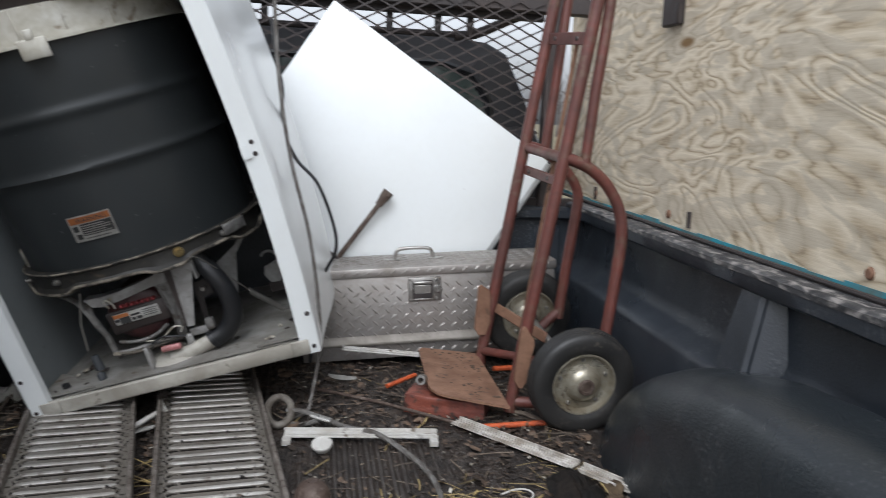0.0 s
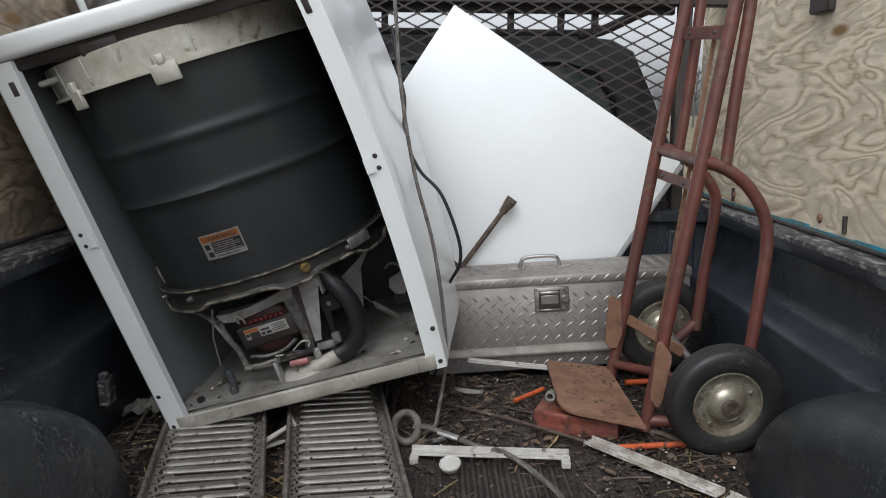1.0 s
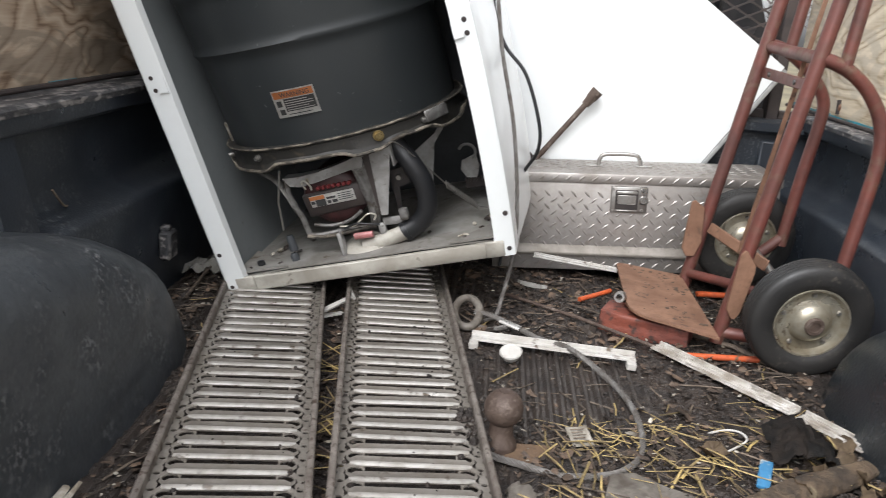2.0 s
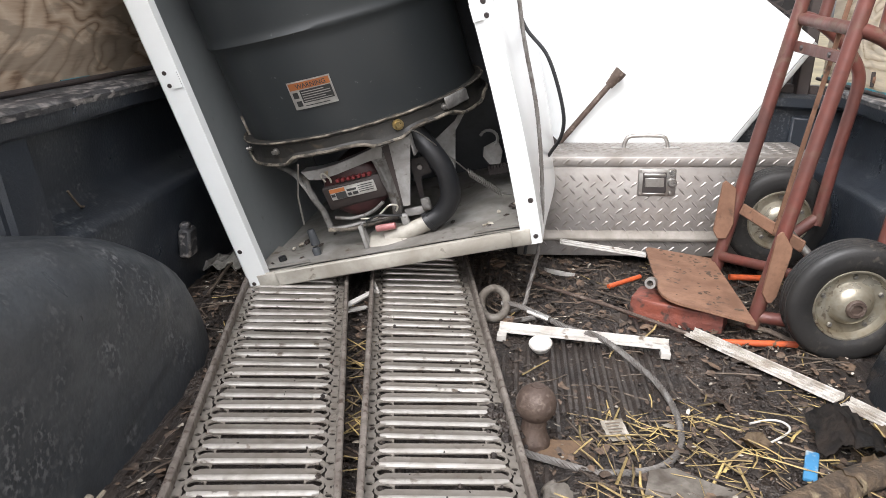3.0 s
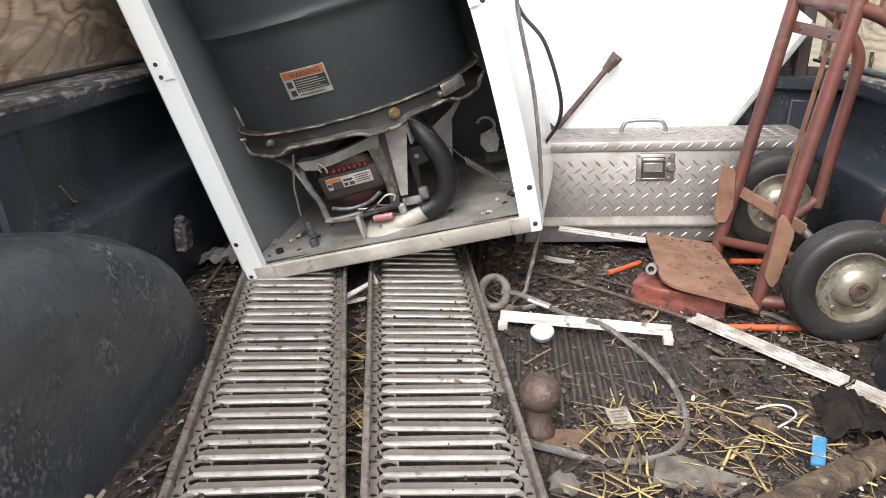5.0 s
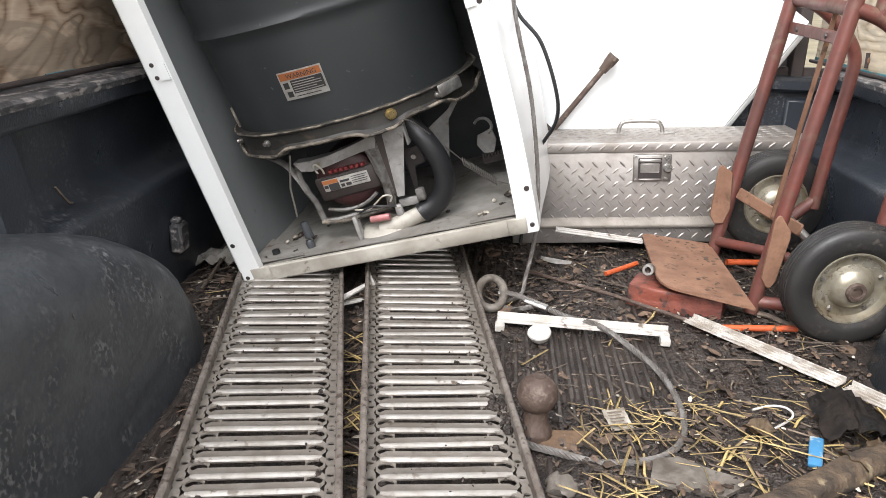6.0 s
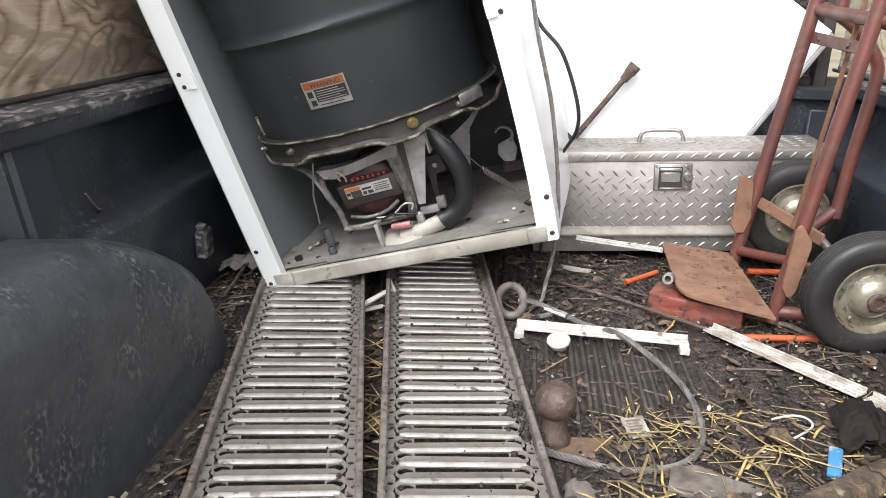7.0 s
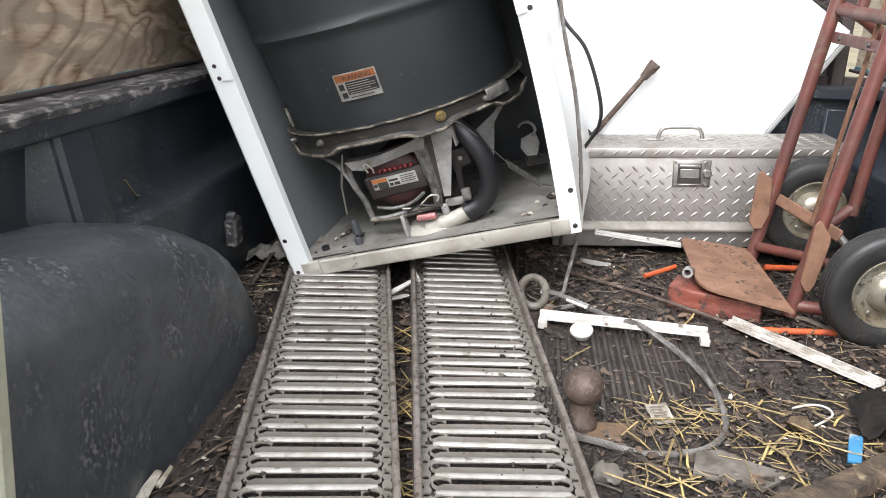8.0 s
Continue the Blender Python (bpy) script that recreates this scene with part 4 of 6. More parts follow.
prism(bm, plate_top + plate_low, -0.125, -0.085, pose(0, 0, 0, 90, 0, 0))
wpart("motor_plate", bm, PALECAST, mframe, "pale grey cast skirt under the tub")
bm = B()
tube(bm, smooth_path([(0.112, 0.13, 0.262), (0.150, 0.11, 0.240), (0.170, 0.10, 0.205), (0.178, 0.10, 0.170)], 5), 0.010, 8, flat=0.5)
wpart("frame_leg", bm, GREYP, mframe)
bm = B()
tube(bm, smooth_path([(0.215, 0.088, 0.120), (0.255, 0.086, 0.112), (0.300, 0.086, 0.118), (0.335, 0.086, 0.138)], 5), 0.0045, 6)
wpart("frame_rib", bm, GREYP, mframe)
LM = mo @ pose(0, 0, 0, 0, -1, 0)
bm = B()
box(bm, -0.053, 0.055, -0.023, -0.0195, -0.014, 0.014, 0.001, LM)
mlab = wpart("motor_label", bm, LABW, motor, "white and orange motor label")
bm = B()
box(bm, -0.052, -0.016, -0.0245, -0.0225, 0.004, 0.013, 0, LM)
wpart("orange_band", bm, LABO, mlab)
bm = B()
box(bm, -0.040, -0.016, -0.0245, -0.0225, -0.013, 0.003, 0, LM)
wpart("black_panel", bm, LABK, mlab)
for k, (x0, x1, z0, z1) in enumerate(((0.016, 0.052, 0.008, 0.0095), (0.016, 0.048, 0.003, 0.0045), (0.016, 0.052, -0.002, -0.0005), (0.016, 0.050, -0.007, -0.0055), (-0.012, 0.010, 0.001, 0.006), (-0.012, -0.004, -0.010, -0.003), (0.000, 0.012, -0.010, -0.003), (-0.051, -0.042, -0.006, 0.001))):
    bm = B()
    box(bm, x0, x1, -0.0245, -0.0225, z0, z1, 0, LM)
    wpart("print_bar", bm, LABK, mlab)
for k in range(7):
    bm = B()
    box(bm, -0.028 + k * 0.0125, -0.021 + k * 0.0125, -0.026, -0.010, 0.026, 0.034, 0.001, mo)
    wpart("winding_clip", bm, LABR, motor)
bm = B()
tube(bm, smooth_path([mo @ Vector(p) for p in ((-0.040, -0.022, 0.030), (-0.036, -0.034, 0.044), (-0.045, -0.036, 0.058), (-0.054, -0.030, 0.052), (-0.052, -0.024, 0.034))], 5), 0.0022, 6)
wpart("lead_wire", bm, RINGW, motor, "pale lead wire loop")
bm = B()
box(bm, -0.058, -0.046, -0.030, -0.020, 0.034, 0.052, 0.002, mo @ pose(0, 0, 0, 0, 14, 0))
wpart("wire_plug", bm, BRASS, motor, "yellow wire plug")
bm = B()
tube(bm, smooth_path([(0.275, 0.08, 0.108), (0.310, 0.075, 0.106), (0.330, 0.07, 0.118), (0.352, 0.07, 0.132), (0.368, 0.075, 0.126), (0.360, 0.08, 0.112)], 6), 0.0022, 6)
wpart("lead_wire", bm, RINGW, motor)
bm = B()
tube(bm, smooth_path([(0.285, 0.078, 0.100), (0.318, 0.07, 0.112), (0.345, 0.068, 0.108), (0.372, 0.075, 0.100)], 6), 0.0028, 6)
wpart("lead_wire", bm, BLACKP, motor)
# fin-shaped braces, folded along one edge
bm = B()
prism(bm, [(0.391, 0.272), (0.446, 0.292), (0.396, 0.120), (0.380, 0.120)], -0.083, -0.080, pose(0, 0, 0, 90, 0, 0))
box(bm, 0.438, 0.442, 0.08, 0.12, 0.235, 0.285, 0.001)
fin = wpart("brace_fin", bm, PALECAST, washer, "pale grey sheet metal brace")
bm = B()
prism(bm, [(0.372, 0.268), (0.391, 0.272), (0.381, 0.120), (0.376, 0.124)], -0.100, -0.084, pose(0, 0, 0, 90, 0, 0))
wpart("fin_flange", bm, BLACKM, fin)
bm = B()
prism(bm, [(0.445, 0.222), (0.510, 0.262), (0.560, 0.320), (0.575, 0.318), (0.505, 0.238), (0.476, 0.130), (0.466, 0.132), (0.464, 0.180)], -0.253, -0.249, pose(0, 0, 0, 90, 0, 0))
wpart("brace_fin", bm, PALECAST, washer, "pale grey sheet metal brace")
bm = B()
prism(bm, [(0.404, 0.210), (0.440, 0.214), (0.448, 0.172), (0.420, 0.166), (0.410, 0.10), (0.402, 0.10)], -0.154, -0.150, pose(0, 0, 0, 90, 0, 0))
gus = wpart("bolted_gusset", bm, BLACKM, washer, "dark gusset plate with a bolt")
bm = B()
lathe(bm, [(0, 0.006), (0.006, 0.006), (0.008, 0.0), (0, 0)], pose(0.425, 0.149, 0.190, 90, 0, 0), 8)
wpart("bolt", bm, STEEL, gus)
# drain hose and pump
bm = B()
tube(bm, smooth_path([(0.440, 0.13, 0.300), (0.452, 0.12, 0.268), (0.474, 0.105, 0.232), (0.490, 0.10, 0.190), (0.493, 0.10, 0.150), (0.484, 0.10, 0.112), (0.458, 0.10, 0.082), (0.418, 0.095, 0.064)], 6), 0.0235, 16)
hose = wpart("drain_hose", bm, BLACKP, washer, "bent black rubber drain hose")
bm = B()
tube(bm, [(0.428, 0.097, 0.068), (0.418, 0.095, 0.064)], 0.0255, 16)
wpart("hose_cuff", bm, BLACKP, hose)
bm = B()
box(bm, 0.420, 0.440, 0.082, 0.100, 0.098, 0.128, 0.004, segs=2)
wpart("hose_clamp", bm, GREYP, hose)
bm = B()
tube(bm, smooth_path([(0.424, 0.095, 0.066), (0.385, 0.092, 0.056), (0.350, 0.090, 0.049), (0.318, 0.09, 0.044)], 4), 0.0195, 14)
pump = wpart("drain_pump", bm, GRIMED, washer, "off-white plastic drain pump")
bm = B()
lathe(bm, [(0, 0.020), (0.036, 0.020), (0.046, 0.014), (0.054, 0.012), (0.058, 0.004), (0.057, 0.0), (0, 0.0)], pose(0.316, 0.098, 0.036, 16, 0, 0), 28)
wpart("pump_disc", bm, GRIMED, pump)
bm = B()
box(bm, 0.270, 0.280, 0.052, 0.060, 0.034, 0.098, 0.002)
box(bm, 0.272, 0.276, 0.058, 0.085, 0.034, 0.098, 0.001)
wpart("pump_bracket", bm, PALECAST, pump)
bm = B()
box(bm, 0.372, 0.418, 0.10, 0.112, 0.086, 0.106, 0.003)
box(bm, 0.362, 0.378, 0.085, 0.10, 0.066, 0.098, 0.003)
wpart("pump_bracket", bm, PALECAST, pump)
bm = B()
tube(bm, [(0.306, 0.07, 0.080), (0.350, 0.072, 0.079)], 0.0085, 10)
wpart("pump_nozzle", bm, PINK, pump, "faded pink plastic nozzle")
# springs, rods and a hook plate
bm = B()
coil = [(0.520 + 0.066 * t, 0.20 + 0.0095 * math.cos(t * 15 * 6.28), 0.141 - 0.068 * t + 0.0095 * math.sin(t * 15 * 6.28)) for t in [i / 240 for i in range(241)]]
tube(bm, coil, 0.0014, 5)
wpart("spring", bm, STEEL, washer)
bm = B()
tube(bm, smooth_path([(0.462, 0.02, 0.306), (0.478, 0.06, 0.280), (0.522, 0.20, 0.140)], 4), 0.0016, 5)
tube(bm, [(0.586, 0.20, 0.073), (0.612, 0.22, 0.055)], 0.0016, 5)
wpart("rod", bm, STEEL, washer)
bm = B()
tube(bm, [(0.196, 0.04, 0.276), (0.165, 0.05, 0.20), (0.150, 0.06, 0.125)], 0.0022, 5)
damper = wpart("rod", bm, STEEL, washer)
bm = B()
lathe(bm, [(0, 0.040), (0.007, 0.040), (0.009, 0.034), (0.0105, 0.0), (0, 0.0)], pose(0.150, 0.08, 0.064), 14)
lathe(bm, [(0.006, 0.020), (0.010, 0.014), (0.009, 0.0), (0, 0)], pose(0.150, 0.07, 0.040), 10)
wpart("damper_cup", bm, BACKM, damper, "dark grey damper cup")
bm = B()
arc = [(0.560 + 0.022 * math.cos(a), 0.35, 0.180 + 0.022 * math.sin(a)) for a in [radians(-60 + i * 26) for i in range(9)]]
tube(bm, arc, 0.0075, 8, flat=0.5)
prism(bm, [(0.542, 0.160), (0.580, 0.172), (0.585, 0.140), (0.572, 0.108), (0.546, 0.112), (0.534, 0.136)], -0.353, -0.347, pose(0, 0, 0, 90, 0, 0))
wpart("hook_bracket", bm, PALECAST, washer, "grey hook-ended bracket")
bm = B()
for k in range(8):
    box(bm, 0.540 + k * 0.008, 0.5445 + k * 0.008, 0.342, 0.356, 0.098, 0.110)
box(bm, 0.538, 0.606, 0.350, 0.356, 0.082, 0.100)
wpart("bracket_teeth", bm, BLACKM, washer)
bm = B()
tube(bm, [(0.075, 0.05, 0.045), (0.075, 0.05, 0.058)], 0.009, 8)
wpart("rubber_foot", bm, BLACKP, pan)

# ---- tread-plate toolbox ----
BT = Matrix.Translation((0.22, 2.385, 0.012)) @ pose(0, 0, 0, 0, -4.0, 0.5)
BWd, BDp, BHt = 0.80, 0.22, 0.288
tbox = thing("toolbox", (0.6, 2.5, 0.0), "diamond-plate aluminium toolbox, scuffed, against the bed front", "toolbox")


def tpart(name, bm, mat, parent, label="", smooth=40):
    bm.transform(BT)
    return part(name, bm, mat, parent, label, smooth)


bm = B()
box(bm, 0, BWd, 0.0, BDp, 0, BHt - 0.024, 0.004, segs=2)
tbody = tpart("body", bm, ALU, tbox)
bm = B()
box(bm, -0.005, BWd + 0.005, -0.006, BDp + 0.004, BHt - 0.030, BHt, 0.006, segs=2)
tlid = tpart("lid", bm, ALU, tbox)


def lozenge(bm, m, ln=0.027, w=0.0060, h=0.0018):
    pts = [(-ln / 2, 0, 0), (-ln * 0.2, -w / 2, 0), (ln * 0.2, -w / 2, 0), (ln / 2, 0, 0), (ln * 0.2, w / 2, 0), (-ln * 0.2, w / 2, 0)]
    lo = [bm.verts.new(m @ Vector(p)) for p in pts]
    a, b = bm.verts.new(m @ Vector((-ln * 0.3, 0, h))), bm.verts.new(m @ Vector((ln * 0.3, 0, h)))
    for f in ((lo[0], lo[1], a), (lo[1], lo[2], b, a), (lo[2], lo[3], b), (lo[3], lo[4], b), (lo[4], lo[5], a, b), (lo[5], lo[0], a)):
        bm.faces.new(f)


def tread(x0, x1, y0, y1, place, pitch=0.0375):
    """Raised bars in two alternating slants on a face; place maps (u, v) to a pose."""
    bm = B()
    for r in range(int((y1 - y0) / pitch * 2) + 1):
        for c in range(int((x1 - x0) / pitch) + 1):
            u = x0 + (c + 0.5 * (r % 2)) * pitch
            if u < x1:
                lozenge(bm, place(u, y0 + 0.5 * r * pitch) @ pose(0, 0, 0, 0, 0, -48 if r % 2 else 42))
    return bm


FRONT = lambda u, v: Matrix.Translation((u, -0.0002, v)) @ pose(0, 0, 0, 90, 0, 0)
LIDF = lambda u, v: Matrix.Translation((u, -0.0062, v)) @ pose(0, 0, 0, 90, 0, 0)
LIDT = lambda u, v: Matrix.Translation((u, v, BHt + 0.0002))
tagged(tpart("tread_pattern", tread(0.020, BWd - 0.014, 0.020, BHt - 0.045, FRONT), ALU, tbody, "raised diamond tread", 20), kind="stuff")
tagged(tpart("tread_pattern", tread(0.02, BWd - 0.01, BHt - 0.015, BHt - 0.014, LIDF), ALU, tlid, "", 20), kind="stuff")
tagged(tpart("tread_pattern", tread(0.02, BWd - 0.014, 0.02, BDp - 0.014, LIDT), ALU, tlid, "", 20), kind="stuff")
bm = B()
extrude = [(-0.001, 0.076), (-0.004, 0.064), (-0.009, 0.056), (-0.010, 0.050), (-0.008, 0.046), (-0.001, 0.046)]
lo, hi = [bm.verts.new((0.06, y, z)) for y, z in extrude], [bm.verts.new((BWd - 0.20, y, z)) for y, z in extrude]
bm.faces.new(lo)
bm.faces.new(hi[::-1])
for i in range(6):
    bm.faces.new((lo[i], lo[(i + 1) % 6], hi[(i + 1) % 6], hi[i]))
tpart("foot_flange", bm, RAMP, tbody, "bent-out lower flange")
# paddle latch
LX, LZ = 0.388, 0.215
latch = B()
box(latch, LX - 0.058, LX + 0.045, -0.007, 0.004, LZ - 0.038, LZ + 0.038, 0.004, segs=2)
latch = tpart("latch", latch, STEEL, tbody, "steel paddle latch with a lock")
bm = B()
box(bm, LX - 0.047, LX + 0.020, -0.0085, -0.004, LZ - 0.030, LZ + 0.030, 0.003)
tpart("latch_recess", bm, BLACKM, latch)
bm = B()
box(bm, LX - 0.044, LX + 0.016, -0.013, -0.007, LZ + 0.016, LZ + 0.026, 0.003)
box(bm, LX - 0.044, LX + 0.016, -0.012, -0.007, LZ - 0.034, LZ - 0.028, 0.002)
box(bm, LX - 0.040, LX + 0.012, -0.0105, -0.008, LZ - 0.012, LZ + 0.014, 0.002)
tpart("paddle", bm, STEEL, latch, "bright paddle")
for cx, cz, r in ((0.034, 0.0, 0.013), (0.030, 0.030, 0.005), (0.030, -0.030, 0.005), (-0.052, 0.032, 0.004), (-0.052, -0.032, 0.004)):
    bm = B()
    lathe(bm, [(0, 0.006), (r * 0.75, 0.006), (r, 0.002), (r, 0), (0, 0)], Matrix.Translation((LX + cx, -0.007, LZ + cz)) @ pose(0, 0, 0, 90, 0, 0), 14)
    tpart("lock_cylinder" if r > 0.01 else "rivet", bm, STEEL, latch)
# lid handle
hx, hy = 0.365, 0.115
bm = B()
tube(bm, smooth_path([(hx - 0.062, hy, BHt + 0.003), (hx - 0.058, hy, BHt + 0.022), (hx - 0.040, hy, BHt + 0.036), (hx + 0.040, hy, BHt + 0.036), (hx + 0.058, hy, BHt + 0.022), (hx + 0.062, hy, BHt + 0.003)], 5), 0.006, 10)
hd = tpart("handle", bm, STEEL, tlid, "arched steel lid handle")
for sx in (-1, 1):
    bm = B()
    box(bm, hx + sx * 0.072 - 0.024, hx + sx * 0.072 + 0.024, hy - 0.010, hy + 0.010, BHt, BHt + 0.004, 0.001)
    tpart("handle_foot", bm, STEEL, hd)

# ---- loose white washer panel leaning on the rack ----
PC = Vector((0.290, 2.665, 1.135))      # top corner
pu = Vector((0.836, 0.0, -0.548)).normalized()
pv = Vector((-0.475, -0.065, -0.88))
pv = (pv - pu * pv.dot(pu)).normalized()
pn = pu.cross(pv)
PM = Matrix.Translation(PC) @ Matrix((pu, pv, pn)).transposed().to_4x4()
panel = thing("washer_front_panel", (0.68, 2.64, 0.05), "loose white enamel appliance panel leaning behind the toolbox", "appliance panel")
bm = B()
box(bm, 0, 0.89, 0, 0.75, -0.001, 0.020, 0.004, PM, segs=2)
part("sheet", bm, ENAMEL, panel)
bm = B()
box(bm, 0.8905, 0.906, 0.004, 0.746, 0.001, 0.019, 0.003, PM)
part("folded_edge", bm, GALV, panel, "grey folded edge")

# ---- loading ramps ----
def ramp(near_l, far_l, width, z, length, back, group):
    """near_l, far_l: two places on its outer low-x edge."""
    d = (Vector(far_l) - Vector(near_l)).normalized()
    o = Vector(near_l) - d * back
    m = frame_to(o, o + d)                 # x along the ramp, y to its left
    rp = thing("loading_ramp", (o.x, o.y, z), "aluminium loading ramp with pressed rungs, muddy, lying in the bed", "ramp", group)
    pitch = 0.0412
    n = int(length / pitch)

    def rpart(name, bm, mat, parent, label="", smooth=40):
        bm.transform(m)
        return part(name, bm, mat, parent, label, smooth)
    for y in (-0.0, -width):
        bm = B()
        s = -1 if y == 0 else 1
        box(bm, 0, length, min(y, y + s * 0.011), max(y, y + s * 0.011), -0.045, 0.016, 0.003)
        for v in bm.verts:
            v.co.z += 0.0015 * noise.noise((v.co.x * 9, y * 20, 0))
        rpart("side_rail", bm, RAMPRAIL, rp)
    # deck strips with keyhole ends between rungs
    for y, s in ((-0.010, -1), (-width + 0.010, 1)):
        bm = B()
        for i in range(n):
            x0 = i * pitch
            # a small outer hole and the round end of the slot
            for cx, half, cy, hy, rx, ry in ((x0 + pitch * 0.70, pitch / 2, y + s * 0.0075, 0.0075, 0.0042, 0.0052), (x0 + pitch * 0.42, pitch / 2, y + s * 0.0295, 0.0145, 0.0098, 0.0122)):
                outer, innr = [], []
                for k in range(12):
                    a = 2 * math.pi * k / 12
                    c, sn = math.cos(a), math.sin(a)
                    q = 1 / max(abs(c), abs(sn))
                    outer.append(bm.verts.new((cx + c * q * half, cy + sn * q * hy, -0.004)))
                    innr.append(bm.verts.new((cx + c * rx, cy + sn * ry, -0.005)))
                low = [bm.verts.new((v.co.x, v.co.y, -0.0075)) for v in innr]
                for k in range(12):
                    j = (k + 1) % 12
                    bm.faces.new((outer[k], outer[j], innr[j], innr[k]))
                    bm.faces.new((innr[k], innr[j], low[j], low[k]))
        tagged(rpart("deck_strip", bm, RAMP, rp), kind="stuff")
    # rungs: trough-shaped bars
    w = width - 0.074
    sec = [(-0.0150, -0.0060), (-0.0158, -0.0030), (-0.0150, -0.0006), (-0.0122, 0.0006), (-0.0080, 0.0006), (-0.0062, -0.0003), (0.0075, 0.0003), (0.0092, -0.0010), (0.0094, -0.0070)]
    bm = B()
    rows = [[bm.verts.new((x, yy, zz)) for x, zz in sec] for yy in (-w / 2 - 0.006, -w / 2 + 0.004, 0, w / 2 - 0.004, w / 2 + 0.006)]
    for e in (0, -1):
        for q in rows[e]:
            q.co.z -= 0.003
            q.co.x *= 0.62
    for a, b in zip(rows, rows[1:]):
        for k in range(len(sec) - 1):
            bm.faces.new((a[k], a[k + 1], b[k + 1], b[k])).material_index = 1 if k in (1, 2, 3, 4) else 0
    me = mesh_of("rung", bm, RAMP, 30)
    me.materials.append(WORN)
    rg = random.Random(int(width * 1e4))
    for i in range(n):
        piece("rung", me, rp, m @ pose(i * pitch + rg.uniform(-0.001, 0.001), -width / 2, rg.uniform(-0.001, 0.001), rg.uniform(-0.8, 0.8), 0, rg.uniform(-0.5, 0.5)))
    return rp


ramp((-0.257, 1.044, 0.047), (-0.415, 1.870, 0.047), 0.243, 0.0, 1.75, 0.75, "loading ramps")
ramp((0.003, 1.081, 0.047), (-0.128, 1.925, 0.047), 0.252, 0.0, 2.0, 0.75, "loading ramps")

mud = B()
rg = random.Random(77)
for k in range(170):
    t = rg.uniform(0, 1)
    if k % 3 == 0:
        t = rg.choice((rg.uniform(0, 0.12), rg.uniform(0.88, 1.0)))
    y = rg.uniform(0.9, 1.85)
    lane = rg.random() < 0.5
    x = (-0.257 - 0.191 * (y - 1.044) + 0.243 * t) if lane else (0.003 - 0.155 * (y - 1.081) + 0.252 * t)
    r = rg.uniform(0.001, 0.0032) * (2.2 if k % 13 == 0 else 1)
    lathe(mud, [(0, r * 0.3), (r * 0.6, r * 0.2), (r, -0.002)], Matrix.Translation((x, y, 0.047)) @ pose(0, 0, 0, 0, 0, rg.uniform(0, 360)) @ Matrix.Diagonal((1, rg.uniform(0.4, 1), 1, 1)), 6)
for k in range(46):
    y = 1.36 + rg.gauss(0, 0.035)
    r = rg.uniform(0.004, 0.010)
    lathe(mud, [(0, r * 0.6), (r * 0.6, r * 0.4), (r, -0.002)], Matrix.Translation((0.205 + rg.gauss(0, 0.014), y, 0.047)), 6)
for k in range(60):
    y = rg.uniform(0.95, 1.9)
    edge = rg.choice((0.045, 0.20, 0.30, 0.46))
    x = -0.257 - 0.185 * (y - 1.044) + edge + rg.gauss(0, 0.008)
    r = rg.uniform(0.003, 0.008)
    lathe(mud, [(0, r * 0.35), (r * 0.6, r * 0.25), (r, -0.003)], Matrix.Translation((x, y, 0.044)) @ pose(0, 0, 0, 0, 0, rg.uniform(0, 360)) @ Matrix.Diagonal((1, rg.uniform(0.4, 1), 1, 1)), 7)
solo("mud_clots", mud, DIRT, (0, 1.3, 0.047), "mud clots stuck on the ramps", "mud", kind="stuff", smooth=0)

# ---- hand truck ----
ht = thing("hand_truck", (0.85, 2.1, 0.0), "old red hand truck with a rusty toe plate on a brick", "hand truck")
na, nb = Vector((0.764, 1.95, 0.020)), Vector((0.939, 1.95, 1.175))
fa, fb = Vector((0.742, 2.25, 0.055)), Vector((0.912, 2.25, 1.195))
R = 0.0165


def along(a, b, t):
    return a + (b - a) * t


for a, b in ((na, nb), (fa, fb)):
    bm = B()
    tube(bm, [a, along(a, b, 0.3), along(a, b, 0.7), b], R, 14)
    part("main_tube", bm, REDPAINT, ht, "worn red steel tube")
bm = B()
tube(bm, smooth_path([nb, nb + Vector((0.03, 0.02, 0.09)), nb + Vector((0.04, 0.15, 0.13)), fb + Vector((0.03, -0.02, 0.09)), fb], 6), R, 12)
part("handle_bow", bm, REDPAINT, ht)
# back loops: from the main tubes out and down to the axle
for path in ([(0.868, 1.95, 0.694), (0.900, 1.95, 0.686), (0.940, 1.95, 0.668), (0.984, 1.95, 0.631), (1.022, 1.95, 0.572), (1.037, 1.95, 0.497), (1.029, 1.95, 0.367), (1.012, 1.95, 0.20)],
             [(0.840, 2.25, 0.712), (0.880, 2.25, 0.704), (0.930, 2.25, 0.676), (0.980, 2.25, 0.630), (1.009, 2.25, 0.580), (1.008, 2.25, 0.515), (0.993, 2.25, 0.380), (0.976, 2.25, 0.20)]):
    bm = B()
    tube(bm, smooth_path(path, 6), R * 0.95, 12)
    part("back_loop", bm, REDPAINT, ht)
